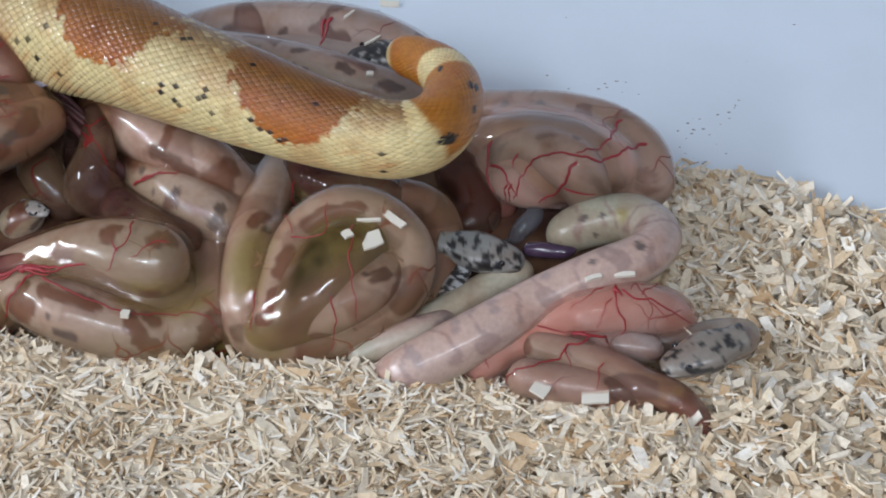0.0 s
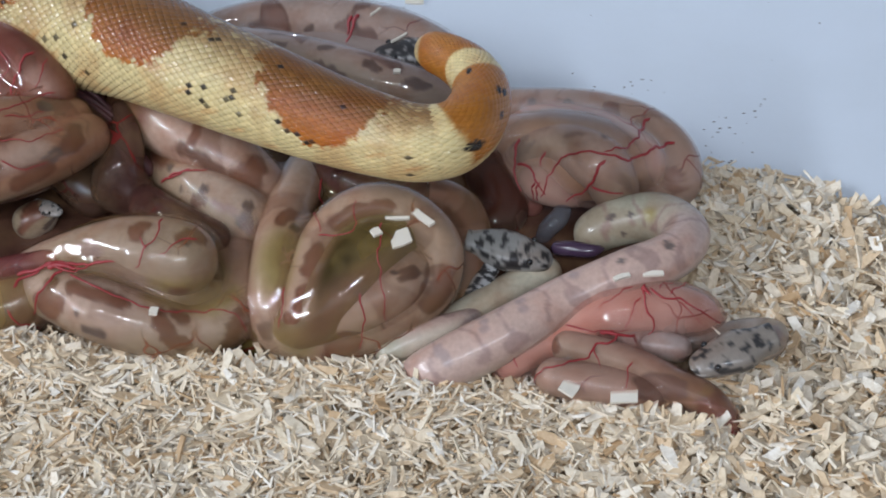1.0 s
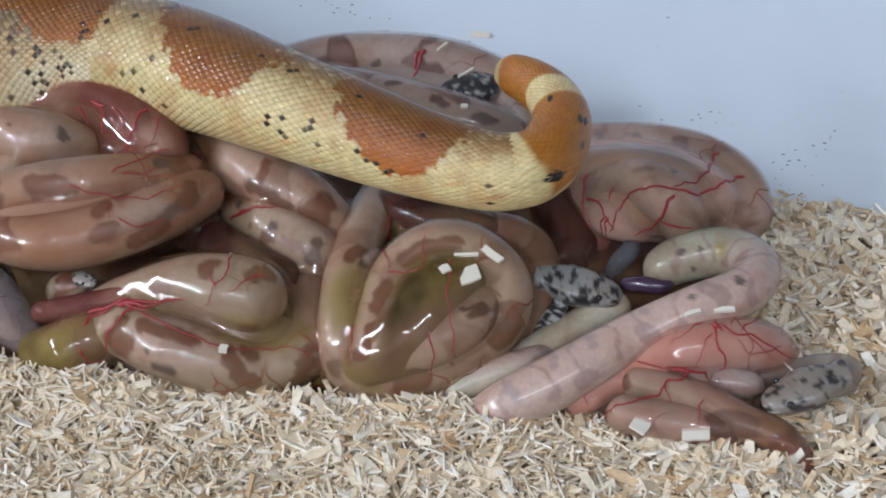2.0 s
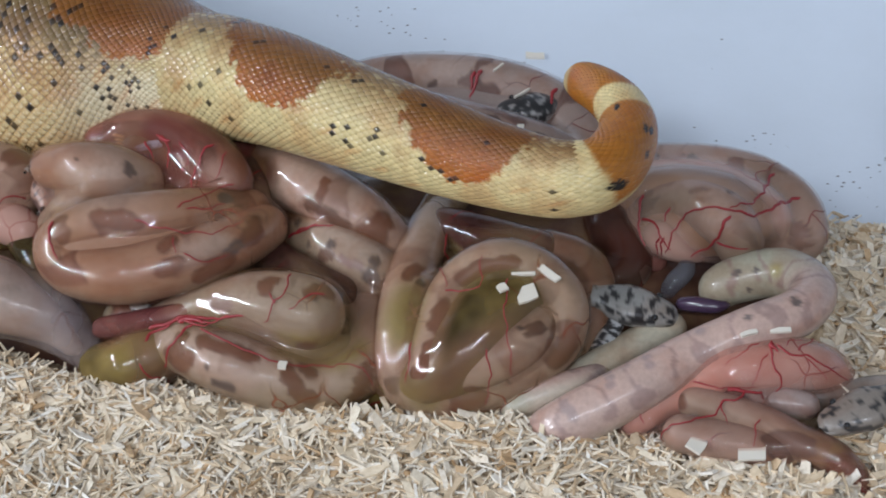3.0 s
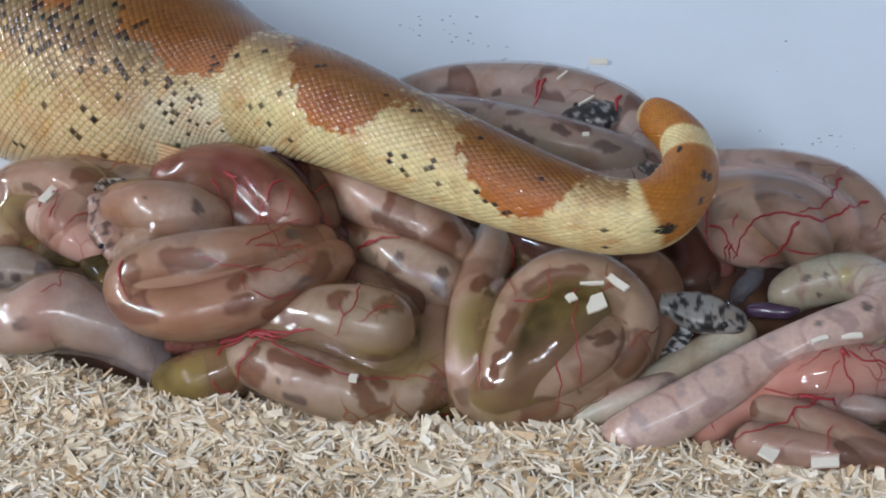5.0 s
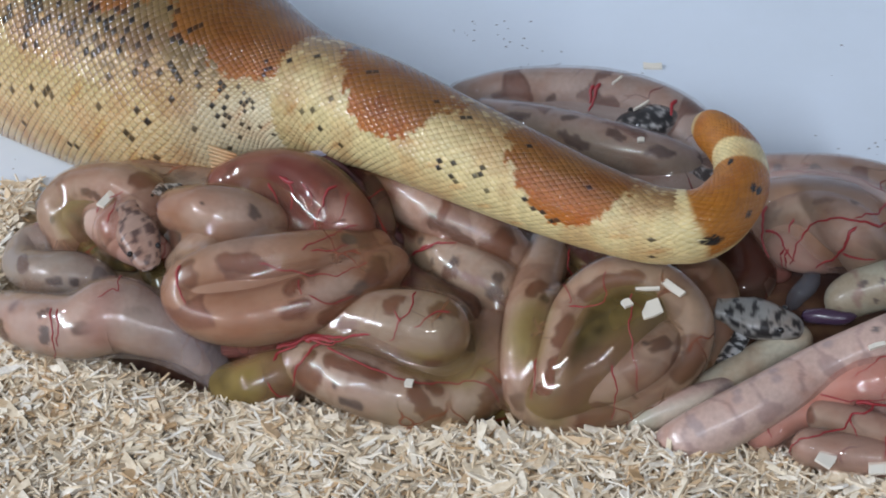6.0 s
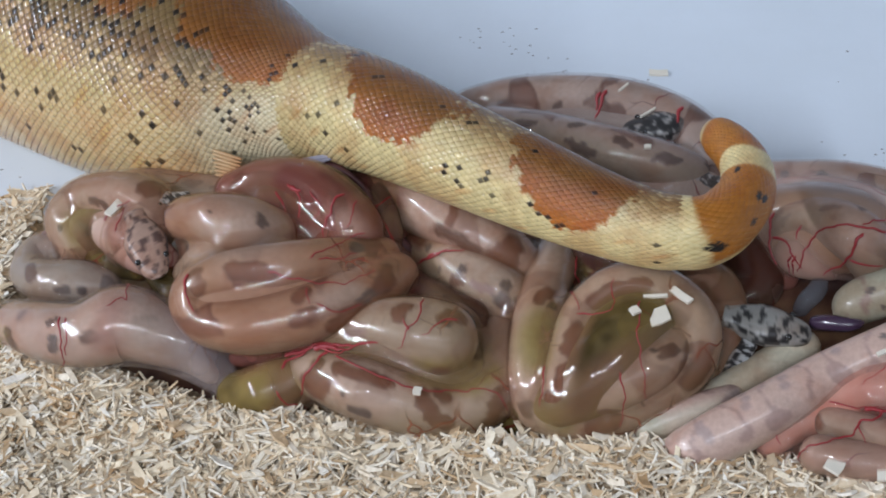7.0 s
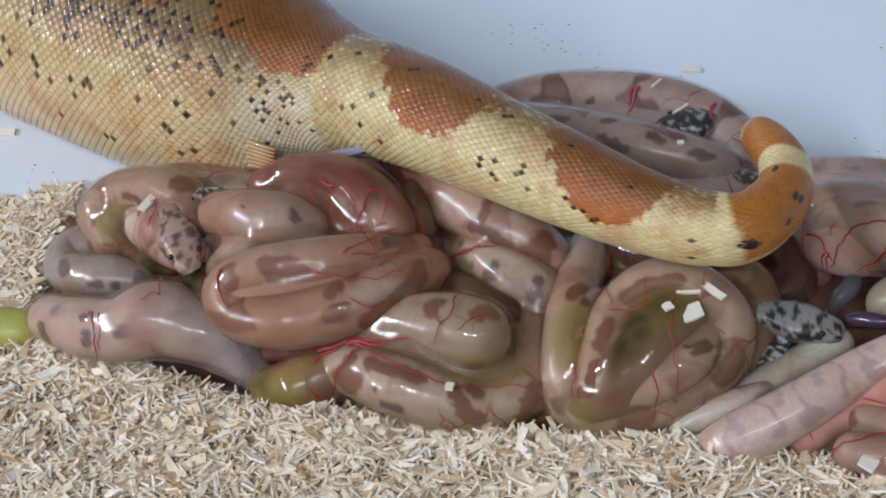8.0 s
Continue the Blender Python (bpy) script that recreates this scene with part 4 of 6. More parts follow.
left_sac = newborn("pinkish newborn snake curled in yellowish sac", [
    [(-12.06, -0.25, 1.60, 0.59), (-12.41, 0.43, 2.00, 0.66), (-11.77, 0.74, 2.40, 0.68), (-10.54, 0.21, 2.80, 0.73), (-9.75, -0.50, 2.80, 0.72), (-10.35, -1.12, 2.60, 0.75)], [(-11.60, 1.19, 2.20, 0.42), (-10.48, 1.20, 2.40, 0.51), (-9.27, 1.07, 2.30, 0.54), (-8.37, 1.03, 2.20, 0.48)]], P(6, base_c=(0.62, 0.455, 0.355), strength=0.4, spots=0.5, rim=0.5), marks=[("grey", 0.9, [(-12.46, -0.28, 2.34)]), ("grey", 1.5, [(-10.55, -1.85, 2.84)]), ("yolk", 4, [(-11.83, -0.66, 2.34), (-11.92, -0.31, 2.63)]), ("pink", 5, [(-10.71, -0.87, 3.27), (-10.44, -1.66, 3.18)]), ("rust", 3, [(-9.88, -0.18, 3.59), (-9.47, -0.13, 3.45)]), ("brown", 1.0, [(-11.60, 0.03, 3.00), (-11.16, -0.32, 3.00)])], fill=[[(-12.30, 0.32, 1.70, 0.75), (-11.60, 0.06, 1.90, 0.89), (-11.06, -0.08, 2.20, 0.79)]])
grey_one = newborn("grey newborn snake body lying on wood shavings", [
    [(-12.72, 0.06, 1.30, 0.51), (-13.35, 0.02, 1.20, 0.51), (-13.39, -0.75, 1.20, 0.53), (-12.65, -1.32, 1.40, 0.59), (-11.84, -1.50, 1.50, 0.61), (-11.17, -1.59, 1.40, 0.49)]], P(7, base_c=(0.54, 0.49, 0.42), strength=0, spots=0), marks=[("brown", 1.9, [(-13.19, -1.24, 1.87), (-13.09, -1.56, 1.81)]), ("brown", 1.5, [(-13.12, -0.69, 1.77)]), ("dark", 1.5, [(-11.62, -2.11, 1.70)]), ("grey", 2.0, [(-11.00, -1.83, 1.82)]), ("grey", 1.2, [(-12.28, -2.04, 1.76), (-12.05, -2.08, 1.73)])], sac=CLEAR)
stretched = newborn("pink newborn snake with brown blots stretching its clear sac", [
    [(-13.28, -2.76, 1.30, 0.63), (-12.28, -3.46, 1.70, 0.76), (-11.12, -3.94, 2.00, 0.83), (-10.11, -3.79, 2.20, 0.97), (-9.25, -4.05, 1.95, 0.74), (-8.57, -4.15, 1.40, 0.46), (-8.12, -4.42, 1.00, 0.26)]], P(8, base_c=(0.80, 0.60, 0.50), strength=0, spots=0), marks=[("brown", 2.0, [(-13.29, -3.63, 1.76), (-13.16, -3.80, 1.50)]), ("grey", 1.6, [(-11.78, -4.49, 2.39), (-11.85, -4.58, 2.13)]), ("brown", 1.8, [(-10.86, -4.71, 2.56), (-10.67, -4.65, 2.68)]), ("brown", 0.8, [(-11.92, -4.05, 2.63), (-11.67, -3.93, 2.74)]), ("brown", 1.5, [(-9.50, -4.51, 2.95), (-9.11, -4.32, 2.95)]), ("faint", 2, [(-12.80, -3.42, 2.34)]), ("pink", 5, [(-10.14, -4.22, 3.11), (-10.30, -4.77, 2.49)]), ("pale", 9, [(-9.16, -4.77, 2.66), (-8.66, -4.78, 2.37), (-8.29, -4.80, 2.08)])], sac=CLEAR, fill=[[(-9.28, -3.91, 2.00, 0.91), (-8.66, -4.12, 1.80, 0.85), (-8.10, -4.32, 1.20, 0.61), (-7.53, -4.67, 0.50, 0.28)]], yolk=None)
back_sac = newborn("newborn snake coiled in grey translucent sac on the tub floor", [
    [(-2.00, 5.57, 1.20, 0.57), (-0.85, 5.32, 1.60, 0.66), (0.57, 5.07, 1.80, 0.69), (2.10, 4.46, 2.00, 0.74), (3.45, 3.93, 1.80, 0.76), (4.37, 2.94, 1.60, 0.75), (4.81, 1.86, 1.40, 0.68), (4.03, 1.11, 1.40, 0.62), (2.58, 1.41, 1.40, 0.56)],
    [(-1.29, 3.99, 1.80, 0.56), (0.11, 2.92, 2.20, 0.66), (1.59, 2.16, 2.30, 0.68), (3.04, 1.76, 2.10, 0.65), (3.98, 1.66, 1.80, 0.53)]], P(9, base_c=(0.68, 0.56, 0.49), strength=0.85, pitch=0.024), sac=GREYISH, fill=[[(-0.56, 5.10, 1.20, 0.47), (1.01, 4.24, 1.50, 0.71), (2.39, 3.91, 1.60, 0.86), (3.57, 3.23, 1.40, 0.76)]], yolk=GREY_YOLK)
right_sac = newborn("newborn snake coiled in veined translucent sac", [
    [(5.41, 1.44, 1.60, 0.56), (6.53, 0.86, 2.00, 0.61), (7.78, 0.41, 2.20, 0.66), (8.87, -0.19, 2.20, 0.71), (9.54, -0.91, 2.00, 0.71), (9.69, -1.53, 1.60, 0.65), (9.09, -1.49, 1.20, 0.57)],
    [(5.91, -1.21, 1.20, 0.60), (6.04, -0.84, 2.00, 0.65), (6.89, -1.28, 2.60, 0.64), (7.63, -2.11, 2.80, 0.71), (8.10, -2.15, 2.00, 0.64)]], P(10, base_c=(0.66, 0.51, 0.42), strength=0.35, spots=0.5), marks=[("grey", 1.2, [(6.20, 0.65, 2.53)]), ("grey", 1.3, [(7.03, 0.36, 2.73), (7.13, 0.27, 2.73)]), ("grey", 1.4, [(8.10, -0.32, 2.74), (8.23, -0.42, 2.73)]), ("rust", 2.0, [(8.05, -0.03, 2.88), (8.15, -0.15, 2.86)]), ("grey", 1.3, [(8.88, -1.59, 3.04)]), ("brown", 1.2, [(7.77, -1.84, 3.47)]), ("rust", 2.5, [(9.49, -1.88, 2.23), (9.63, -2.05, 2.00)]), ("brown", 1.0, [(6.54, -0.62, 3.17)]), ("pale", 6, [(6.77, -2.34, 2.69), (7.40, -2.61, 3.28)])], sac=ROSY, yolk=TAN_YOLK, rounds=24, fill=[[(6.3, 0.25, 2.15, 0.58), (7.4, -0.35, 2.4, 0.66), (8.5, -0.95, 2.35, 0.66), (9.0, -1.4, 2.0, 0.6)], [(5.56, -0.41, 2.20, 0.62), (6.65, -0.80, 2.60, 0.64), (7.71, -1.31, 2.80, 0.64), (8.67, -1.68, 2.50, 0.64)], [(5.98, -0.92, 1.60, 0.71), (6.61, -1.64, 2.00, 0.81), (7.43, -1.77, 2.10, 0.78), (8.34, -1.31, 1.90, 0.73), (9.10, -0.99, 1.80, 0.65)]])
pink_one = newborn("pale pink newborn snake stretched out of its sac", [
    [(7.08, -3.24, 1.20, 0.47), (7.88, -3.11, 1.70, 0.60), (8.95, -3.17, 2.00, 0.63), (9.53, -3.95, 2.20, 0.62), (9.09, -4.92, 2.40, 0.60), (7.97, -5.46, 2.40, 0.57), (6.52, -5.95, 2.00, 0.60), (5.19, -6.63, 1.70, 0.64), (4.08, -7.04, 1.30, 0.67), (3.27, -7.17, 0.90, 0.59), (2.76, -7.05, 0.50, 0.39)],
    [(2.16, -6.64, 0.80, 0.39), (2.88, -6.33, 1.10, 0.42), (3.94, -5.98, 1.20, 0.37), (4.63, -5.44, 1.00, 0.27)]], P(11, base_c=(0.56, 0.385, 0.325), saddle=(0.34, 0.22, 0.20), belly=(0.60, 0.50, 0.40), strength=0.75, pitch=0.0085, spots=0, rim=0.0, first=(0.46, 0.43, 0.33)), marks=[("faint", 1.4, [(5.42, -5.05, 1.38), (5.48, -6.53, 2.40)]), ("faint", 1.3, [(4.55, -5.76, 1.34), (4.61, -6.92, 2.18)]), ("faint", 1.4, [(6.85, -3.31, 0.44), (6.70, -5.78, 2.65)]), ("grey", 0.9, [(7.76, -5.57, 2.93)]), ("grey", 1.0, [(8.85, -5.08, 3.01), (8.94, -5.21, 2.99)]), ("grey", 1.0, [(7.81, -3.43, 2.21)]), ("grey", 0.8, [(8.27, -3.45, 2.33)]), ("grey", 0.7, [(8.11, -3.69, 1.91)]), ("grey", 0.7, [(7.14, -2.24, 0.76)]), ("yolk", 1.8, [(8.71, -3.58, 2.42)]), ("faint", 1.3, [(3.55, -7.12, 1.77), (3.73, -7.50, 1.70)])], sac=None, yolk=None, skin_mat=WET)
red_one = newborn("newborn snake with bloody red yolk sac and grey speckled head", [
    [(6.11, -7.82, 1.50, 0.46), (6.89, -7.95, 1.40, 0.48), (7.77, -8.09, 1.30, 0.46), (8.34, -8.18, 1.20, 0.40)],
    [(6.47, -6.90, 1.50, 0.39), (7.32, -7.32, 1.60, 0.41), (8.18, -7.70, 1.50, 0.43), (8.78, -8.10, 1.40, 0.42), (9.39, -8.36, 1.30, 0.43), (9.88, -8.68, 1.00, 0.37), (10.09, -8.93, 0.70, 0.25)]], P(12, base_c=(0.58, 0.44, 0.36), strength=0, spots=0), marks=[("rust", 2.0, [(7.05, -6.23, 2.49), (7.23, -6.24, 2.48)]), ("ochre", 6, [(8.82, -8.50, 1.64), (9.31, -8.65, 1.61), (9.75, -8.91, 1.32)]), ("rust", 4, [(9.59, -8.90, 1.30), (9.85, -9.23, 1.21)]), ("brown", 3, [(8.21, -8.31, 1.72), (8.70, -8.44, 1.67)]), ("rust", 2, [(5.60, -7.09, 1.94)])], fill=[[(6.33, -6.23, 1.50, 0.65), (7.30, -6.13, 1.80, 0.73), (8.22, -6.08, 1.80, 0.75), (9.02, -6.00, 1.70, 0.73), (9.73, -5.87, 1.40, 0.58), (10.26, -5.93, 1.10, 0.21)], [(5.19, -6.98, 1.00, 0.52), (5.59, -6.77, 1.20, 0.57), (6.32, -6.41, 1.40, 0.57)]], yolk=RED_YOLK, rounds=24, sac=PINK)
pale_one = newborn("pale newborn snake body under the marbled heads", [
    [(3.55, -5.77, 0.80, 0.40), (4.64, -5.16, 1.00, 0.45), (5.76, -4.44, 1.10, 0.46), (6.60, -3.98, 1.20, 0.41)]], P(13, base_c=(0.58, 0.52, 0.40), strength=0.1), sac=None, yolk=None, skin_mat=WET)
tail_one = newborn("reddish brown newborn snake body under the mother's tail", [
    [(2.43, -2.18, 2.00, 0.50), (3.51, -2.49, 2.10, 0.55), (4.29, -2.95, 1.90, 0.60), (4.38, -3.80, 1.40, 0.60), (4.07, -4.53, 1.00, 0.51)]], P(14, base_c=(0.36, 0.22, 0.16), strength=0.6))
dark_one = newborn("dark red newborn snake wrapped in bloody membrane", [
    [(4.92, 0.44, 1.40, 0.64), (5.13, -1.10, 1.40, 0.65), (5.44, -1.93, 1.10, 0.59), (4.80, -2.22, 0.90, 0.56)]], P(15, base_c=(0.14, 0.075, 0.055), saddle=(0.08, 0.04, 0.03)), sac=SHROUD, yolk=TISSUE)
peeping = newborn("small newborn snake with silvery head under the loop", [
    [(-7.30, -2.95, 0.90, 0.50), (-6.71, -2.89, 1.30, 0.47), (-6.27, -2.85, 1.50, 0.38)]], P(16, base_c=(0.45, 0.36, 0.25)), sac=None, yolk=None, skin_mat=WET)


part("neck", tube("neck", cm([(10.42, -7.53, 2.00, 0.35), (10.98, -7.18, 1.80, 0.40), (11.28, -6.56, 1.40, 0.36), (10.91, -6.20, 1.10, 0.34), (9.99, -6.26, 1.00, 0.34), (8.79, -6.35, 0.90, 0.32)]), WET, P(20, base_c=(0.27, 0.225, 0.195), strength=0.2), origin=tuple(red_one["origin"])), red_one, "greyish neck")
part("coil", tube("coil", cm([(7.23, -6.17, 0.90, 0.26), (7.93, -6.64, 1.30, 0.31), (8.68, -6.86, 1.40, 0.34), (9.39, -6.96, 1.30, 0.31)]), WET, P(21, base_c=(0.36, 0.27, 0.245), strength=0.2), origin=tuple(red_one["origin"])), red_one, "greyish pink coil")


def head_on(thing, at, towards, **more):
    a, b = cm([at])[0], cm([towards])[0]
    length = (Vector(a) - Vector(b)).length
    return head(thing, a, b, length, origin=tuple(thing["origin"]), **more)


head_on(red_one, *[(10.76, -7.46, 2.10), (9.16, -7.93, 1.80)], seed=3, amount=0.27, light=(0.25, 0.21, 0.18))
head_on(pale_one, *[(4.69, -3.82, 1.80), (6.40, -4.23, 1.60)], seed=5, amount=0.42, light=(0.36, 0.35, 0.33))
head_on(pale_one, *[(4.83, -4.43, 1.40), (4.27, -5.15, 1.00)], seed=8, amount=0.5, light=(0.5, 0.5, 0.5))
head_on(peeping, *[(-6.67, -2.81, 1.60), (-6.09, -3.22, 1.70)], seed=9, amount=0.3, light=(0.6, 0.58, 0.55))
red_head = base("newborn_snake", cm([(-9.81, -1.27, 3.00)])[0], "reddish newborn snake head with dark spots", "newborn snake", "newborn snakes in the litter")
red_head["origin"] = tuple(red_head.location)
head_on(red_head, *[(-10.01, -1.20, 3.10), (-9.38, -2.67, 2.70)], seed=12, amount=0.30, light=(0.42, 0.27, 0.21), dark=(0.12, 0.07, 0.06))
silver = base("newborn_snake", cm([(-9.48, -0.61, 3.40)])[0], "silvery snout of a newborn snake between the coils", "newborn snake", "newborn snakes in the litter")
silver["origin"] = tuple(silver.location)
head_on(silver, *[(-9.08, -0.22, 3.10), (-9.89, -0.68, 3.40)], seed=14, amount=0.45, light=(0.62, 0.6, 0.57))
head_on(back_sac, *[(3.79, 3.38, 2.10), (2.21, 3.01, 2.20)], seed=17, amount=0.8, light=(0.35, 0.33, 0.32))
head_on(back_sac, *[(4.68, 1.21, 1.80), (3.57, 1.27, 1.80)], seed=18, amount=0.7, light=(0.5, 0.5, 0.5))

# ---- afterbirth: fluid, cords and torn membrane ----


def mound(name, centre, rx, ry, high, mat, label, category):
    n, rings = 60, 26
    verts, faces = [(0, 0, high)], []
    for i in range(1, rings + 1):
        k = i / rings
        for j in range(n):
            a = 2 * math.pi * j / n
            w = 1 + 0.10 * noise.noise(Vector((math.cos(a) * 2, math.sin(a) * 2, 3.7)))
            x, y = rx * k * w * math.cos(a), ry * k * w * math.sin(a)
            z = high * (1 - k ** 2.2) * (0.8 + 0.35 * noise.noise(Vector((x * 60, y * 60, 1))))
            verts.append((x, y, z))
    faces += [(0, 1 + j, 1 + (j + 1) % n) for j in range(n)]
    for i in range(rings - 1):
        for j in range(n):
            a, b = 1 + i * n + j, 1 + i * n + (j + 1) % n
            faces.append((a, a + n, b + n, b))
    ob = base(name, centre, label, category)
    part("fluid_pool", mesh_of(name, verts, faces, mat), ob)
    ob["origin"] = tuple(centre)
    return ob


afterbirth = mound("afterbirth", (-0.01, -0.008, 0.0), 0.118, 0.045, 0.018, TISSUE, "dark red wet afterbirth under the litter", "afterbirth")


def cord(points, mat, name="birth_cord", label=""):
    part(name, tube(name, cm(points), mat, ring=14, origin=tuple(afterbirth["origin"])), afterbirth, label)


def web(points, mat, label):
    """A fold of membrane with dark fluid behind it, stretched between neighbouring sacs."""
    membrane("torn_membrane", along(cm(points), 1.0, 0.0, 0.003), mat, afterbirth, tuple(afterbirth["origin"]), rounds=24, label=label, cores=[(0, 0, -1, 0)])


web([(-3.99, -0.32, 3.20, 0.36), (-3.83, -1.18, 3.10, 0.49), (-3.91, -1.76, 2.70, 0.60), (-4.22, -2.01, 2.20, 0.60), (-3.54, -2.21, 2.00, 0.58)], SHROUD, "dark purple fold of membrane below the vent")
web([(-5.86, 0.68, 2.50, 0.51), (-5.34, -0.31, 2.40, 0.59), (-5.37, -1.13, 2.00, 0.64), (-4.75, -1.63, 1.50, 0.59)], SHROUD, "dark red fold of membrane between coils")
web([(-7.27, -4.59, 1.80, 0.35), (-6.12, -4.62, 2.10, 0.35), (-5.03, -4.49, 2.20, 0.32), (-3.97, -4.24, 2.10, 0.24)], BLOODY, "bloody fold of membrane between sacs")
web([(5.43, -0.25, 1.50, 0.46), (5.57, -1.22, 1.40, 0.51), (6.09, -1.68, 1.10, 0.42)], BLOODY, "bloody fold of membrane beside a sac")
web([(5.52, -6.69, 1.30, 0.26), (6.48, -6.64, 1.60, 0.23), (7.63, -6.81, 1.60, 0.19)], BLOODY, "bloody fold of membrane beside a sac")
web([(-4.72, 0.62, 2.10, 0.49), (-4.90, 0.05, 1.70, 0.60), (-4.35, -0.33, 1.40, 0.54)], SHROUD, "dark red fold of membrane between coils")
web([(-3.31, -2.55, 2.10, 0.56), (-2.49, -3.45, 2.30, 0.52), (-1.54, -3.75, 2.10, 0.43)], SHROUD, "dark glossy fold of membrane between coils")
web([(-2.14, -1.48, 2.40, 0.48), (-1.15, -2.31, 2.30, 0.50), (-0.34, -2.46, 1.80, 0.50)], SHROUD, "brown murky fold of membrane between coils")
web([(0.86, -1.60, 2.20, 0.59), (2.02, -2.29, 2.40, 0.60), (3.23, -2.53, 2.20, 0.58)], SHROUD, "dark glossy fold of membrane under the tail")
web([(-0.69, -3.42, 1.20, 0.39), (-0.61, -4.57, 1.00, 0.41), (-0.67, -5.49, 0.70, 0.43), (-0.72, -5.72, 0.30, 0.40)], MEMBRANE, "yellowish fold of membrane between sacs")
web([(-9.57, -1.88, 2.20, 0.48), (-8.97, -2.72, 2.00, 0.51), (-8.42, -3.54, 1.60, 0.47)], MEMBRANE, "tan fold of membrane between sacs")
web([(-11.15, -0.30, 2.30, 0.59), (-10.20, -1.29, 2.50, 0.66), (-9.48, -1.79, 2.40, 0.54)], ROSY, "rosy fold of membrane over a buried head")
web([(-11.92, -0.15, 1.30, 0.51), (-11.04, -0.85, 1.60, 0.47), (-10.12, -1.53, 1.90, 0.37)], MEMBRANE, "tan fold of membrane between sacs")



def caul(parent, wrapped, label, close=0.0024):
    """A shared skin stretched over neighbouring newborns, which shows where it spans the gaps between them."""
    coils = [b for t in wrapped for b in COILS[t.name]]
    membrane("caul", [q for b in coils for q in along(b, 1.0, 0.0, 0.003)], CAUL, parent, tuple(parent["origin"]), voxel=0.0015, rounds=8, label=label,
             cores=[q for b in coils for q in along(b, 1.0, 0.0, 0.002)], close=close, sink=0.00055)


caul(afterbirth, [front_left, front_mid, brown_one, red_neck, tail_one], "brownish caul stretched between neighbouring sacs")
caul(emerging, [emerging, bloody_one], "reddish caul stretched between the coils")
caul(afterbirth, [left_sac, grey_one, stretched], "pinkish caul stretched between neighbouring sacs", 0.0020)
caul(afterbirth, [right_sac, dark_one], "bloody caul stretched between neighbouring sacs", 0.0020)

PURPLE = material("purple_tissue", (0.055, 0.03, 0.06), 0.25, coat=0.6)[0]
DARK_RED = fluid("dark_red_tissue", (0.05, 0.018, 0.022), (0.14, 0.045, 0.045))
DARK_RED.node_tree.nodes["Principled BSDF"].inputs["Coat Weight"].default_value = 0.6


def rope(points, strands, radius, name, mat, label):
    """Thin strands of membrane wound round one another."""
    path, at = spline(cm(points), 0.002)
    t, side, up = frames_along(path)
    rng = np.random.default_rng(31)
    for k in range(strands):
        a = 2 * np.pi * k / strands + at * 130 + rng.uniform(0, 0.6)
        off = path[:, 3] * rng.uniform(0.6, 1.0)
        p = path[:, :3] + off[:, None] * (np.cos(a)[:, None] * side + np.sin(a)[:, None] * up)
        r = radius * rng.uniform(0.6, 1.3) * (0.8 + 0.3 * np.sin(at * 300 + k))
        part(name, tube(name, [tuple(q) + (w,) for q, w in zip(p, r)], mat, ring=10, origin=tuple(afterbirth["origin"])), afterbirth, label)


rope([(-5.85, 0.61, 3.30, 0.14), (-5.06, 0.10, 3.50, 0.23), (-4.30, -0.69, 3.30, 0.25), (-3.75, -1.32, 2.70, 0.25), (-3.36, -1.62, 2.10, 0.23)], 6, 0.0013, "membrane_strand", DARK_RED, "dark red twisted membrane strand")
rope([(-5.73, 0.26, 3.40, 0.14), (-5.75, -0.86, 3.60, 0.23), (-5.91, -1.49, 3.50, 0.20)], 5, 0.0010, "membrane_strand", DARK_RED, "dark red twisted membrane strand")
cord([(6.40, -3.70, 1.50, 0.16), (6.85, -3.92, 1.70, 0.20), (7.30, -4.11, 1.80, 0.17), (7.64, -4.04, 1.80, 0.08)], PURPLE, label="dark purple stump of a cord")
JELLY = film("glassy_jelly", (0.80, 0.81, 0.84), (0.26, 0.26, 0.29), (0.16, 0.16, 0.18), 0.2, veins=0.0, ripple=0.6)
cord([(6.87, -2.24, 1.60, 0.19), (6.70, -2.60, 1.50, 0.25), (6.42, -2.79, 1.30, 0.24), (6.20, -3.07, 1.10, 0.17)], JELLY, "clear_jelly", "clear glassy birth fluid")
cord([(-17.10, -2.73, 0.90, 0.55), (-15.84, -2.83, 1.00, 0.61), (-14.65, -2.83, 1.00, 0.62), (-13.89, -2.90, 1.00, 0.55), (-13.48, -2.86, 0.90, 0.37)], GREEN_YOLK, "spilt_yolk", "greenish yellow spilt yolk")

# vessels on the membranes
def vessels(thing, radius, *lines):
    """Vessels of one thing; radius in mm."""
    bpy.context.view_layer.update()
    for line in lines:
        if len(line) > 1:
            vessel(thing, line, radius * 0.001)


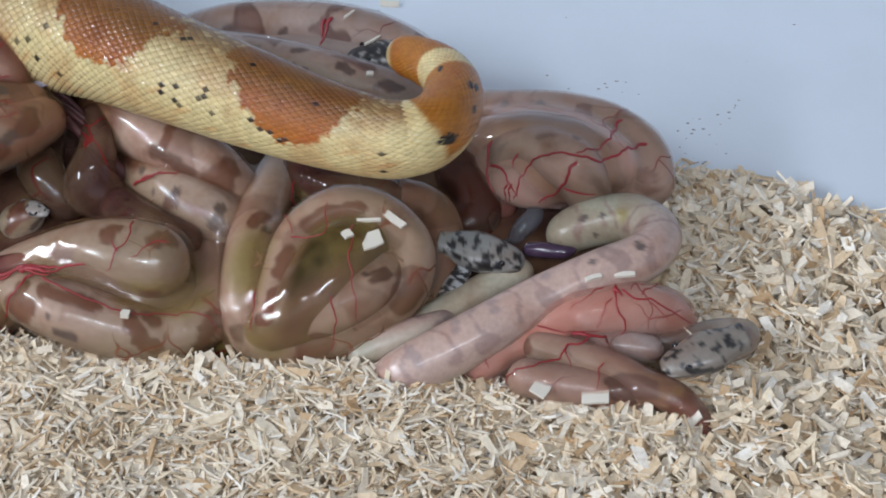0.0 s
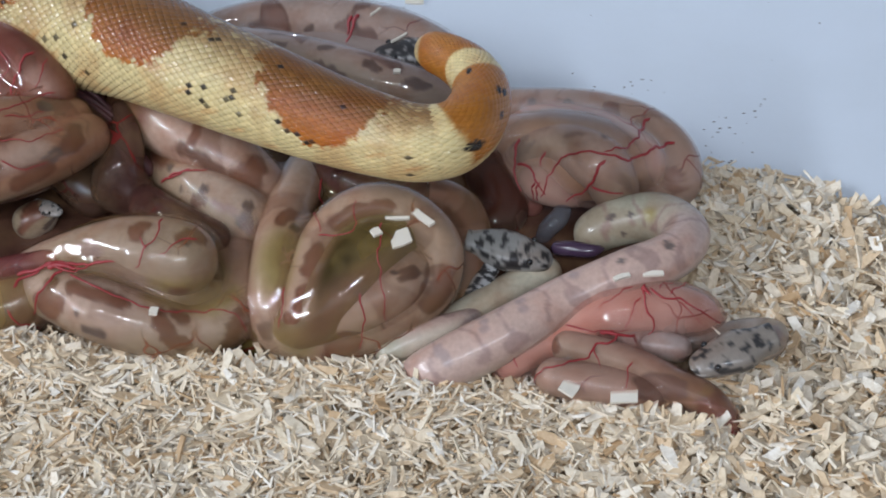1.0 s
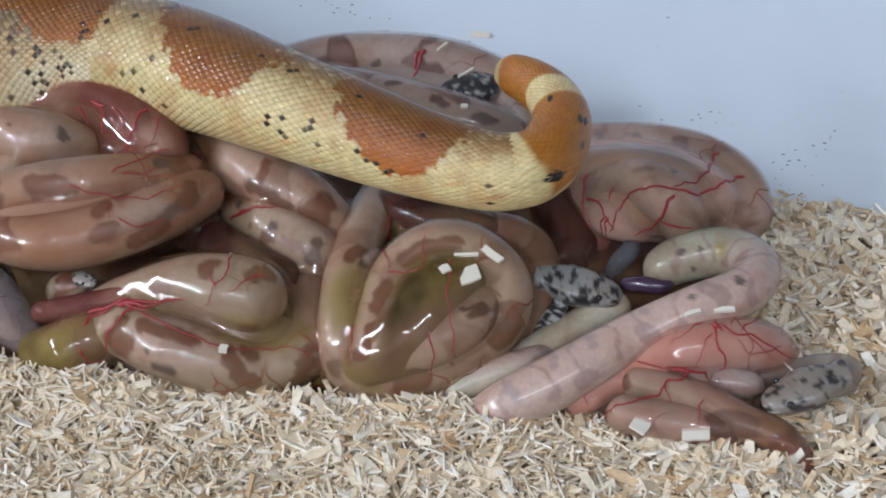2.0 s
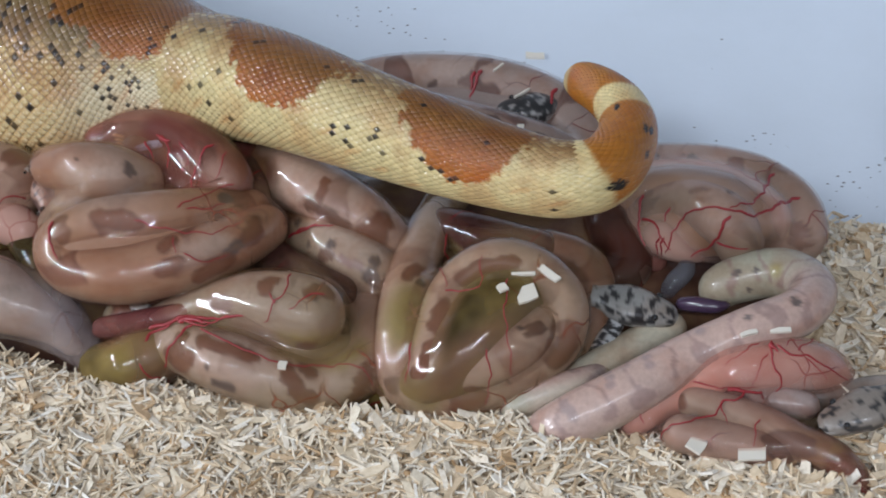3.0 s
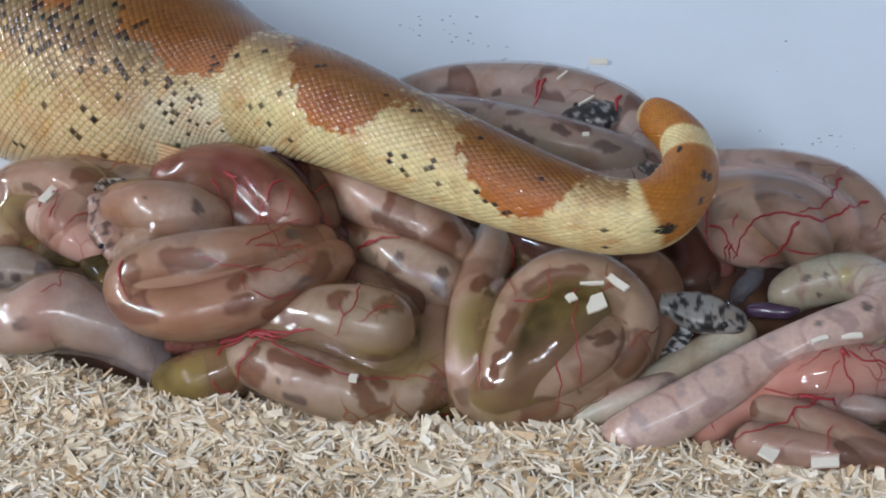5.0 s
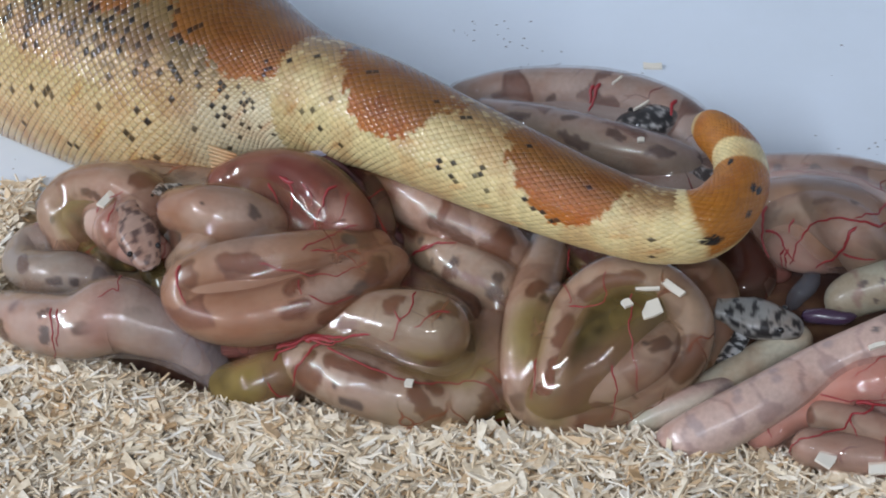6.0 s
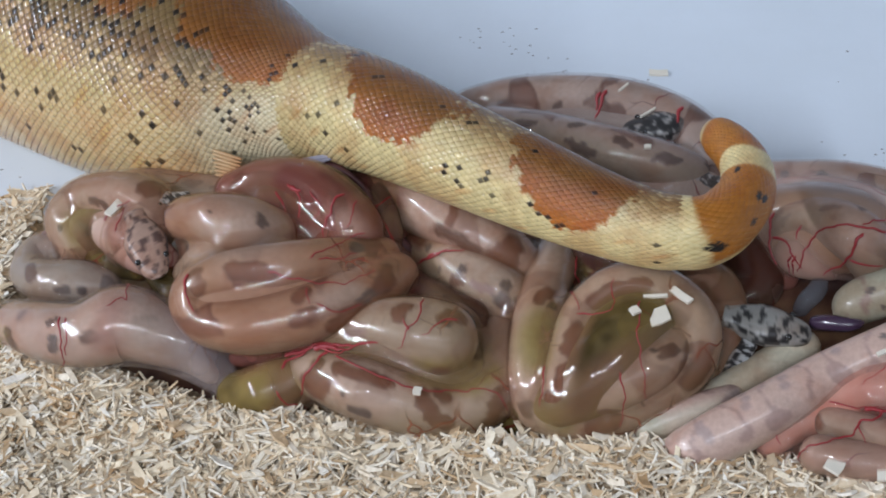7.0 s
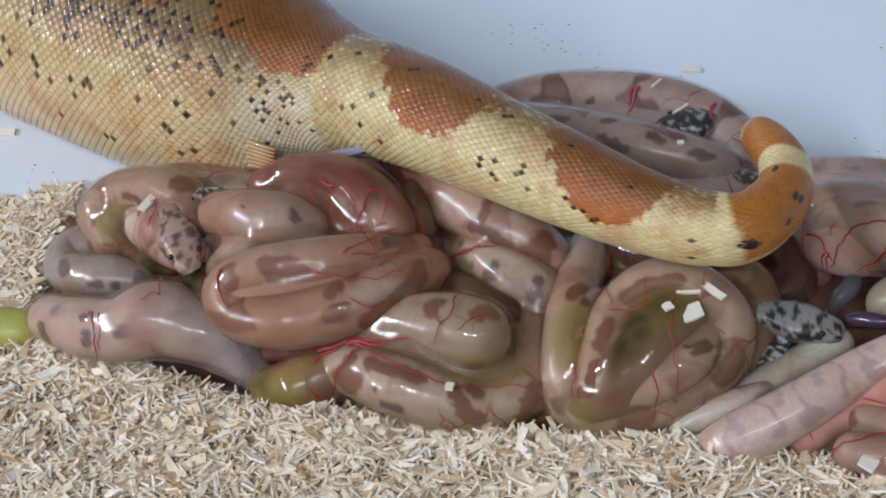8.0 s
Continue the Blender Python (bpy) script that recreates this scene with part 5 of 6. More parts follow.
vessels(right_sac, 0.62, [(9.62, -1.20, 2.68), (9.27, -1.39, 2.69), (8.90, -1.86, 3.00), (8.60, -2.09, 3.00), (8.26, -2.38, 3.15), (7.88, -2.49, 3.38), (7.56, -2.44, 3.43), (7.20, -2.31, 3.37), (6.87, -2.20, 3.18), (6.59, -2.08, 2.81), (6.49, -2.18, 2.59), (6.34, -2.27, 2.34), (6.28, -2.30, 1.83)], [(9.05, -0.52, 2.90), (8.80, -0.84, 2.73), (8.53, -1.67, 3.18), (8.27, -2.02, 3.24), (7.92, -2.31, 3.43), (7.64, -2.41, 3.45)],
        [(7.70, -2.60, 3.35), (7.48, -2.76, 3.11), (7.34, -2.79, 2.66), (7.20, -2.64, 2.35), (6.97, -2.54, 2.09), (6.83, -2.49, 1.88)], [(5.77, -1.05, 2.74), (5.64, -1.30, 2.39), (5.64, -1.44, 2.23), (5.65, -1.61, 2.05), (5.79, -1.87, 1.68)], [(5.69, -1.48, 2.28), (5.97, -1.80, 2.44), (6.14, -2.16, 2.28), (6.33, -2.34, 2.00)])
vessels(right_sac, 0.5, [(7.37, -2.80, 2.67), (7.76, -2.88, 2.55), (8.21, -2.82, 2.45)], [(6.10, -2.14, 2.26), (6.09, -2.04, 1.54)], [(6.35, -1.71, 2.87), (6.20, -1.94, 2.59)], [(6.20, -2.19, 2.31), (6.15, -2.23, 2.04), (6.17, -2.12, 1.59)])
vessels(red_one, 0.45, [(8.30, -5.94, 2.51), (8.25, -6.46, 2.41), (8.33, -6.62, 2.26), (8.47, -6.72, 2.07), (8.39, -6.76, 1.74), (8.01, -6.82, 1.66)], [(8.39, -6.08, 2.51), (8.69, -6.31, 2.42), (9.07, -6.28, 2.35), (9.31, -6.35, 2.22), (9.55, -6.36, 2.06), (9.78, -6.36, 1.84), (10.15, -6.22, 1.42)], [(7.75, -6.94, 1.74), (7.42, -7.27, 2.01), (7.13, -7.35, 2.00), (6.98, -7.51, 1.94), (6.78, -7.70, 1.91), (6.32, -7.86, 1.97), (6.11, -7.94, 1.96), (5.92, -7.95, 1.89), (5.77, -7.77, 1.09)])
vessels(red_one, 0.3, [(8.86, -6.22, 2.42), (9.28, -5.70, 2.25), (9.96, -4.51, 1.01)], [(7.03, -7.35, 1.99), (7.08, -7.61, 1.94), (7.13, -7.92, 1.90)], [(6.45, -6.73, 2.03), (6.64, -6.83, 2.03), (6.84, -6.89, 2.04), (7.07, -6.96, 2.02), (7.31, -6.96, 2.00), (7.56, -6.92, 1.95), (7.87, -6.84, 1.84)], [(5.22, -7.30, 1.71), (5.35, -7.36, 1.30)], [(7.88, -7.80, 1.93), (7.77, -7.99, 1.86), (7.71, -8.22, 1.79), (7.64, -8.42, 1.68)])
vessels(red_one, 1.3, [(8.23, -6.05, 2.52), (8.32, -6.17, 2.51), (8.40, -6.24, 2.49)])
vessels(red_one, 0.25, [(8.61, -6.10, 2.49), (8.83, -5.84, 2.42), (9.06, -5.81, 2.36)], [(8.02, -6.05, 2.53), (7.67, -6.26, 2.52), (7.44, -6.41, 2.46), (7.21, -6.57, 2.33)], [(8.19, -6.33, 2.49), (7.97, -6.61, 2.33), (7.87, -6.76, 2.11), (7.80, -6.85, 1.90)], [(9.05, -6.33, 2.33), (9.23, -6.43, 2.19), (9.39, -6.49, 2.03), (9.61, -6.51, 1.74)])
vessels(red_one, 0.8, [(8.23, -6.05, 2.52), (8.36, -6.18, 2.51), (8.42, -6.30, 2.47)], [(7.20, -6.99, 2.00), (7.49, -7.01, 1.95), (7.73, -6.95, 1.76), (8.13, -6.88, 1.68)])
vessels(front_mid, 0.32, [(0.87, -4.77, 3.09), (1.28, -4.90, 3.17), (1.64, -5.03, 3.39), (1.73, -4.73, 3.39), (1.72, -4.33, 3.41), (1.73, -4.04, 3.55)], [(0.92, -2.21, 2.56), (0.90, -2.47, 2.49), (0.89, -2.69, 2.29), (0.84, -1.94, 1.31), (0.88, -4.42, 3.21), (0.90, -4.73, 3.11)], [(2.33, -4.76, 3.45), (2.31, -5.14, 3.42), (2.28, -5.45, 3.34), (2.24, -5.72, 3.23), (2.30, -5.92, 3.06), (2.30, -6.12, 2.89), (2.35, -6.32, 2.70), (2.38, -6.51, 2.41), (2.38, -6.57, 2.04)], [(1.82, -6.37, 2.79), (1.87, -6.56, 2.50), (1.92, -6.67, 2.15), (1.85, -6.71, 1.76), (1.80, -6.79, 1.35)], [(0.10, -5.76, 2.42), (0.08, -6.02, 2.31), (0.04, -6.25, 2.19), (0.01, -6.43, 2.04), (-0.05, -6.54, 1.82)])
vessels(front_left, 0.55, [(-6.13, -5.28, 2.03), (-5.93, -5.04, 2.13), (-5.66, -4.99, 2.22), (-5.38, -4.90, 2.35), (-5.00, -5.02, 2.46), (-4.57, -5.17, 2.62), (-4.25, -5.16, 2.70), (-3.95, -5.23, 2.73)], [(-4.95, -5.12, 2.46), (-5.21, -5.33, 2.38), (-5.46, -5.54, 2.18), (-5.59, -5.65, 1.92), (-5.68, -5.70, 1.56)], [(-5.25, -4.94, 2.38), (-4.82, -5.19, 2.51), (-4.50, -5.19, 2.63)])
vessels(front_left, 1.3, [(-5.36, -4.97, 2.35), (-4.99, -4.98, 2.46), (-4.67, -5.19, 2.58)])
vessels(front_left, 0.8, [(-6.10, -4.91, 2.10), (-5.64, -4.90, 2.28), (-5.34, -4.86, 2.36), (-4.97, -4.92, 2.49), (-4.58, -5.12, 2.63), (-4.25, -5.17, 2.69), (-3.98, -5.22, 2.73), (-3.78, -5.23, 2.76)])
vessels(front_left, 0.36, [(-4.80, -5.28, 2.51), (-4.58, -5.46, 2.53), (-4.31, -5.63, 2.52), (-4.10, -5.78, 2.51), (-3.85, -5.88, 2.45), (-3.56, -5.98, 2.38), (-3.29, -6.05, 2.30), (-3.09, -6.10, 2.23), (-2.83, -6.13, 2.15), (-2.66, -6.13, 2.10), (-2.40, -6.09, 2.04), (-2.18, -6.06, 1.98), (-1.92, -6.00, 1.95), (-1.73, -5.97, 1.89), (-1.52, -5.92, 1.88), (-1.16, -5.92, 1.80), (-0.99, -5.97, 1.70), (-0.80, -6.09, 1.25)], [(-2.67, -4.37, 3.27), (-2.76, -4.85, 3.13), (-2.97, -5.05, 2.96), (-3.12, -5.24, 2.81), (-3.30, -5.43, 2.72)], [(-2.96, -5.06, 2.95), (-3.14, -4.83, 3.15)], [(-1.96, -4.86, 2.91), (-2.39, -5.00, 2.95), (-2.67, -5.16, 2.86)], [(-6.26, -5.70, 1.75), (-6.02, -5.82, 1.35), (-5.77, -5.88, 1.28), (-5.62, -5.63, 0.92)])
vessels(red_neck, 0.5, [(-2.97, -2.21, 2.47), (-2.78, -2.30, 2.68), (-2.47, -2.35, 2.89), (-2.29, -2.36, 2.97), (-2.03, -2.40, 3.04), (-1.76, -2.40, 3.11)], [(-2.78, -2.29, 2.69), (-2.49, -2.32, 2.90), (-2.22, -2.29, 3.02)])
vessels(emerging, 0.6, [(-8.36, -3.48, 3.56), (-8.44, -3.87, 3.34), (-8.32, -4.09, 3.22), (-8.17, -4.37, 3.09)])
vessels(bloody_one, 0.5, [(-6.19, -0.88, 4.05), (-5.90, -1.23, 4.06), (-5.79, -1.56, 3.95), (-5.84, -1.84, 3.75)], [(-4.65, -1.57, 4.27), (-4.96, -1.82, 4.18), (-5.01, -1.99, 4.03), (-5.11, -2.12, 3.83), (-5.24, -2.27, 3.62), (-5.28, -3.04, 4.02), (-5.47, -3.42, 4.02)], [(-6.50, -0.92, 3.88), (-6.29, -1.31, 3.84), (-6.23, -2.05, 4.07)])
vessels(bloody_one, 0.3, [(-4.14, -2.37, 3.67), (-4.41, -2.46, 3.66), (-4.65, -2.71, 3.81), (-4.86, -2.92, 3.92), (-5.05, -3.16, 3.96), (-5.38, -3.50, 3.95)], [(-5.56, -1.37, 4.22), (-5.31, -1.73, 4.12), (-5.32, -1.90, 3.95), (-5.46, -2.01, 3.75)], [(-4.34, -1.66, 4.15), (-4.49, -2.11, 3.99), (-4.59, -2.37, 3.76)])
vessels(bloody_one, 1.2, [(-6.08, -1.00, 4.07), (-5.90, -1.19, 4.08), (-5.79, -1.23, 4.14)])
vessels(emerging, 0.3, [(-6.37, -3.83, 3.84), (-6.15, -3.85, 3.80), (-5.93, -3.90, 3.69), (-5.69, -3.92, 3.66), (-5.43, -3.97, 3.63), (-5.16, -4.03, 3.62), (-4.84, -4.01, 3.61), (-4.60, -4.03, 3.58), (-4.39, -3.92, 3.56), (-4.10, -3.72, 3.53), (-3.85, -3.44, 3.48)], [(-5.16, -4.56, 3.47), (-4.88, -4.65, 3.32), (-4.65, -4.62, 3.22), (-4.39, -4.50, 3.19), (-4.13, -4.35, 3.20)], [(-5.38, -3.52, 3.93), (-5.16, -3.33, 3.95), (-4.93, -3.11, 3.93), (-4.68, -2.93, 3.85), (-4.49, -2.44, 3.66), (-4.25, -2.40, 3.69), (-3.91, -2.13, 3.67)], [(-5.18, -3.48, 3.88), (-4.79, -3.36, 3.76), (-4.56, -3.23, 3.71), (-4.30, -3.04, 3.63)], [(-5.43, -4.14, 3.60), (-5.34, -4.59, 3.47)])
vessels(left_sac, 0.35, [(-8.98, -1.91, 3.53), (-9.41, -1.27, 3.00), (-9.58, -1.46, 3.30), (-9.83, -1.56, 3.34), (-10.04, -1.78, 3.29), (-10.18, -1.96, 3.17)], [(-11.38, -0.78, 2.63), (-11.16, -0.74, 2.85), (-10.98, -0.56, 2.97), (-10.61, -0.58, 3.29), (-10.25, -0.59, 3.48)], [(-10.57, -1.54, 3.24), (-10.47, -1.26, 3.37), (-10.44, -0.79, 3.38)])
vessels(stretched, 0.4, [(-11.58, -4.00, 2.77), (-11.55, -4.38, 2.63), (-11.51, -4.62, 2.39), (-11.53, -4.71, 2.05), (-11.60, -4.65, 1.63)], [(-11.40, -4.10, 2.82), (-11.37, -4.34, 2.74), (-11.36, -4.56, 2.57), (-11.39, -4.67, 2.40), (-11.42, -4.75, 2.12)], [(-10.91, -0.31, 0.37), (-9.91, -3.66, 3.18), (-10.01, -3.86, 3.20), (-10.35, -4.09, 3.15)])
vessels(back_sac, 0.9, [(1.83, 4.23, 2.70), (1.61, 3.88, 2.40), (1.50, 3.61, 2.17)], [(3.84, 3.56, 2.55), (3.67, 3.25, 2.45), (3.58, 2.88, 2.32)], [(1.64, 4.23, 2.65), (1.56, 4.01, 2.47), (1.50, 3.81, 2.31)])
# ---- bedding ----
BACK = [(-0.6, 0.02), (-0.162, 0.032), (-0.147, 0.037), (-0.127, 0.046), (-0.08, 0.03), (0.0, -0.03), (0.09, -0.01), (0.107, 0.007), (0.128, 0.003), (0.148, -0.009), (0.16, -0.016), (0.6, -0.12)]
FRONT = [(-0.6, 0.6), (-0.15, 0.6), (-0.14, -0.03), (-0.08, -0.055), (-0.03, -0.066), (0.03, -0.072), (0.07, -0.08), (0.095, -0.088), (0.100, -0.07), (0.102, 0.6), (0.6, 0.6)]


def bed_height(x, y):
    """Depth of the shavings; thin towards their far edge, pressed flat under the litter and pushed up along its front."""
    back = np.interp(x, [p[0] for p in BACK], [p[1] for p in BACK])
    front = np.interp(x, [p[0] for p in FRONT], [p[1] for p in FRONT])
    lumps = 0.5 * np.sin(x * 71 + 3 * np.sin(y * 50)) * np.sin(y * 93 + 1.3) + 0.5 * np.sin(x * 163 + y * 121)
    h = (0.0088 + (0.0016 + 0.0016 * smooth(x, 0.085, 0.12)) * lumps) * smooth(back - y, -0.004, 0.03)
    h = h * (1 - 0.75 * smooth(y - front, 0.0, 0.010))
    return h + 0.0024 * np.exp(-((y - front + 0.006) / 0.007) ** 2) * (y < -0.03)


def bedding():
    xs, ys = np.linspace(-0.6, 0.6, 150), np.linspace(-0.54, 0.08, 120)
    X, Y = np.meshgrid(xs, ys, indexing="ij")
    H = bed_height(X.ravel(), Y.ravel()) - 0.002
    v = np.stack([X.ravel(), Y.ravel(), H], 1)
    idx = np.arange(len(v)).reshape(X.shape)
    f = np.stack([idx[:-1, :-1], idx[1:, :-1], idx[1:, 1:], idx[:-1, 1:]], -1).reshape(-1, 4)
    # Browner than the loose shavings: shade in the gaps between them is painted in.
    deep, tree, b = material("packed_shavings_gap_shade", (0.40, 0.28, 0.16), 0.85)
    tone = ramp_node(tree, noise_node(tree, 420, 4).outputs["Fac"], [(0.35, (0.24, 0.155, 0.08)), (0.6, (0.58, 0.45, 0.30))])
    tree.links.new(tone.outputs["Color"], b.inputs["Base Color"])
    bump_node(tree, b, noise_node(tree, 600, 3).outputs["Fac"], 0.8, 0.001)
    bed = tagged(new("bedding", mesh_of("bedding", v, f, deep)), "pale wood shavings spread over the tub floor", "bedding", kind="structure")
    return bed


bed = bedding()


def chip_mesh(rng, length, width, thick, rough=1.0):
    """A split sliver: uneven outline, slight curl, real thickness."""
    n = 3
    verts = []
    curl = rng.uniform(-0.22, 0.22) * rough
    skew = rng.uniform(-0.5, 0.5) * rough
    for i in range(n):
        k = i / (n - 1) - 0.5
        w = width * (1 + rng.uniform(-0.3, 0.25) * rough) * (1 - 0.5 * abs(k) * rng.uniform(0, 1.8) * rough)
        z = curl * length * (k * k - 0.1)
        drift = rng.uniform(-0.12, 0.12) * width
        for side in (-1, 1):
            for top in (0, 1):
                verts.append((k * length + skew * side * width * 0.5, side * w / 2 + drift, z + (top - 0.5) * thick))
    f = [(0, 2, 3, 1), (4 * (n - 1), 4 * (n - 1) + 1, 4 * (n - 1) + 3, 4 * (n - 1) + 2)]
    for i in range(n - 1):
        a, b = 4 * i, 4 * i + 4
        f += [(a + 1, a + 3, b + 3, b + 1), (a, b, b + 2, a + 2), (a, a + 1, b + 1, b), (a + 2, b + 2, b + 3, a + 3)]
    return np.array(verts), np.array(f)


RNG = np.random.default_rng(11)
SPLINTERS = [chip_mesh(RNG, q, RNG.uniform(0.00035, 0.00105), RNG.uniform(0.0002, 0.0005)) for q in RNG.uniform(0.002, 0.0072, 24)]
FLAKES = [chip_mesh(RNG, q, q * RNG.uniform(0.16, 0.48), RNG.uniform(0.0003, 0.0007)) for q in RNG.uniform(0.0035, 0.0088, 18)]
KINDS = SPLINTERS + FLAKES
SHARED = [mesh_of("shaving", v, f.tolist(), WOOD, smooth=False) for v, f in KINDS]


def shavings():
    rng = np.random.default_rng(12)
    tries = 74000
    X = rng.uniform(-0.20, 0.205, tries)
    Y = rng.uniform(-0.128, 0.056, tries)
    back = np.interp(X, [p[0] for p in BACK], [p[1] for p in BACK])
    front = np.interp(X, [p[0] for p in FRONT], [p[1] for p in FRONT])
    stray = np.abs(rng.normal(0, 0.0022, tries))
    keep = (Y < back + stray) & ((Y < front + 0.004) | (X < -0.15) | (X > 0.101))
    keep &= rng.random(tries) > 0.5 * smooth(X, 0.07, 0.12)
    X, Y = X[keep], Y[keep]
    H = bed_height(X, Y)
    coarse = 0.07 + 0.33 * smooth(X, 0.05, 0.12)
    V, F, count, single = [], [], 0, 0
    for x, y, h, c in zip(X, Y, H, coarse):
        k = int(rng.integers(len(SPLINTERS))) if rng.random() > c else len(SPLINTERS) + int(rng.integers(len(FLAKES)))
        m = Matrix.Translation((x, y, h + rng.uniform(-0.0014, 0.0018 + 0.004 * max(0.0, c - 0.1)))) @ Euler((rng.normal(0, 0.35 + 0.2 * c), rng.normal(0, 0.22 + 0.55 * c), rng.uniform(0, 6.28))).to_matrix().to_4x4()
        if single < 300 and h > 0.008 and -0.105 < y < -0.07 and -0.12 < x < 0.12 and rng.random() < 0.06:
            ob = part("shaving", SHARED[k], bed)
            m.translation.z = h + 0.0016
            ob.matrix_local = m
            single += 1
            continue
        v, f = KINDS[k]
        M = np.array(m)
        V.append(v @ M[:3, :3].T + M[:3, 3])
        F.append(f + count)
        count += len(v)
    ob = part("loose_shavings", mesh_of("loose_shavings", np.vstack(V), np.vstack(F).tolist(), WOOD, smooth=False), bed)
    tagged(ob, "pale splintered wood shavings", kind="stuff")


shavings()


def lone_shaving(at, length, width, turn, label, tilt=8):
    """A single shaving that lies on something."""
    v, f = chip_mesh(np.random.default_rng(int(abs(at[0]) * 1000 + 500)), length, width, 0.0007, 0.25)
    ob = new("wood_shaving", mesh_of("wood_shaving", v, f.tolist(), PALE, smooth=False))
    ob.matrix_world = Matrix.Translation((at[0] * CM, at[1] * CM, at[2] * CM + 0.0004)) @ pose(0, 0, 0, tilt, 0, turn)
    return tagged(ob, label, "wood shaving", "lone wood shavings")


PALE = material("pale_shaving", (0.78, 0.72, 0.62), 0.65)
bump_node(PALE[1], PALE[2], noise_node(PALE[1], 900, 3).outputs["Fac"], 0.3, 0.0004)
PALE = PALE[0]
for spots, length, width, turn, label in (
        ([(2.76, -5.13, 3.22)], 0.0049, 0.0044, 20, "square pale wood shaving stuck on a sac"), ([(3.30, -4.51, 3.29)], 0.0062, 0.0018, -48, "narrow pale wood shaving stuck on a sac"),
        ([(2.70, -4.62, 3.37)], 0.0055, 0.0008, 2, "thin pale splinter stuck on a sac"), ([(2.20, -5.13, 3.45)], 0.0022, 0.0022, 30, "tiny pale wood shaving stuck on a sac"),
        ([(-2.83, -6.22, 2.11)], 0.0022, 0.002, 80, "tiny pale wood shaving stuck on a sac"), ([(-10.75, -0.60, 3.19)], 0.0058, 0.0022, 65, "tan wood shaving stuck on a sac"),
        ([(3.43, 8.43, 0.02)], 0.0055, 0.0022, 0, "pale wood shaving lying on the tub floor"), ([(6.48, -8.33, 1.67)], 0.0052, 0.0038, 60, "pale wood shaving beside the litter"),
        ([(7.63, -8.52, 1.52)], 0.006, 0.0036, -5, "broad pale wood shaving beside the litter"), ([(7.76, -5.97, 2.72)], 0.004, 0.0012, 20, "thin pale splinter on the pink newborn"),
        ([(8.50, -5.82, 2.65)], 0.0048, 0.0014, 0, "thin pale splinter on the red sac"), ([(10.22, -3.59, 1.03)], 0.0055, 0.002, 80, "pale wood shaving leaning on the pink newborn"),
        ([(11.16, -7.06, 1.04)], 0.006, 0.002, -70, "pale wood shaving beside the grey head"), ([(2.89, 3.44, 2.43)], 0.0055, 0.0005, 40, "thin splinter stuck on a grey sac"),
        ([(2.28, 4.18, 2.75)], 0.004, 0.0005, 50, "thin splinter stuck on a grey sac"), ([(-17.03, 6.59, 0.02)], 0.006, 0.003, 0, "tan wood shaving lying on the tub floor"),
        ([(2.80, 1.54, 2.80)], 0.0018, 0.0014, 0, "tiny wood shaving stuck on a grey sac")):
    for at in spots:
        lone_shaving(at, length, width, turn, label)


def dirt():
    """Crumbs of dirt scattered over the tub floor, as one sprinkling."""
    rng = np.random.default_rng(21)
    grit = material("dirt_crumb", (0.24, 0.23, 0.24), 0.8)[0]
    V, F, count = [], [], 0
    clusters = [(q, 0.0045, 7) for q in SPECKS] + [((0.0, 15.5, 0), 0.10, 24), ((14.0, 6.0, 0), 0.05, 12)]
    for (cx, cy, cz), spread, n in clusters:
        for _ in range(n):
            x, y = cx * CM + rng.normal(0, spread), cy * CM + rng.normal(0, spread * 0.7)
            r = rng.uniform(0.00012, 0.0004)
            a = rng.uniform(0, 6.28)
            ring = [(x + r * (1 + 0.8 * (k % 2)) * math.cos(a + k * 1.05), y + r * 0.8 * math.sin(a + k * 1.05), 0.0001) for k in range(6)]
            V += ring + [(x, y, 0.0001 + r * 0.7)]
            F += [(count + k, count + (k + 1) % 6, count + 6) for k in range(6)]
            count += 7
    tagged(new("dirt_crumbs", mesh_of("dirt_crumbs", V, F, grit)), "dark crumbs of dirt on the tub floor", "dirt", kind="stuff")


SPECKS = [(-1.17, 10.62, 0.00), (-0.47, 9.83, 0.00), (-2.22, 10.69, 0.00), (0.38, 8.83, 0.00)] + [(8.80, 4.32, 0.00), (9.61, 4.43, 0.00), (11.65, 2.78, 0.00), (12.62, 3.38, 0.00), (11.24, 1.96, 0.00), (11.78, 1.02, 0.00)] + [(-15.77, 4.88, -0.00)]
dirt()


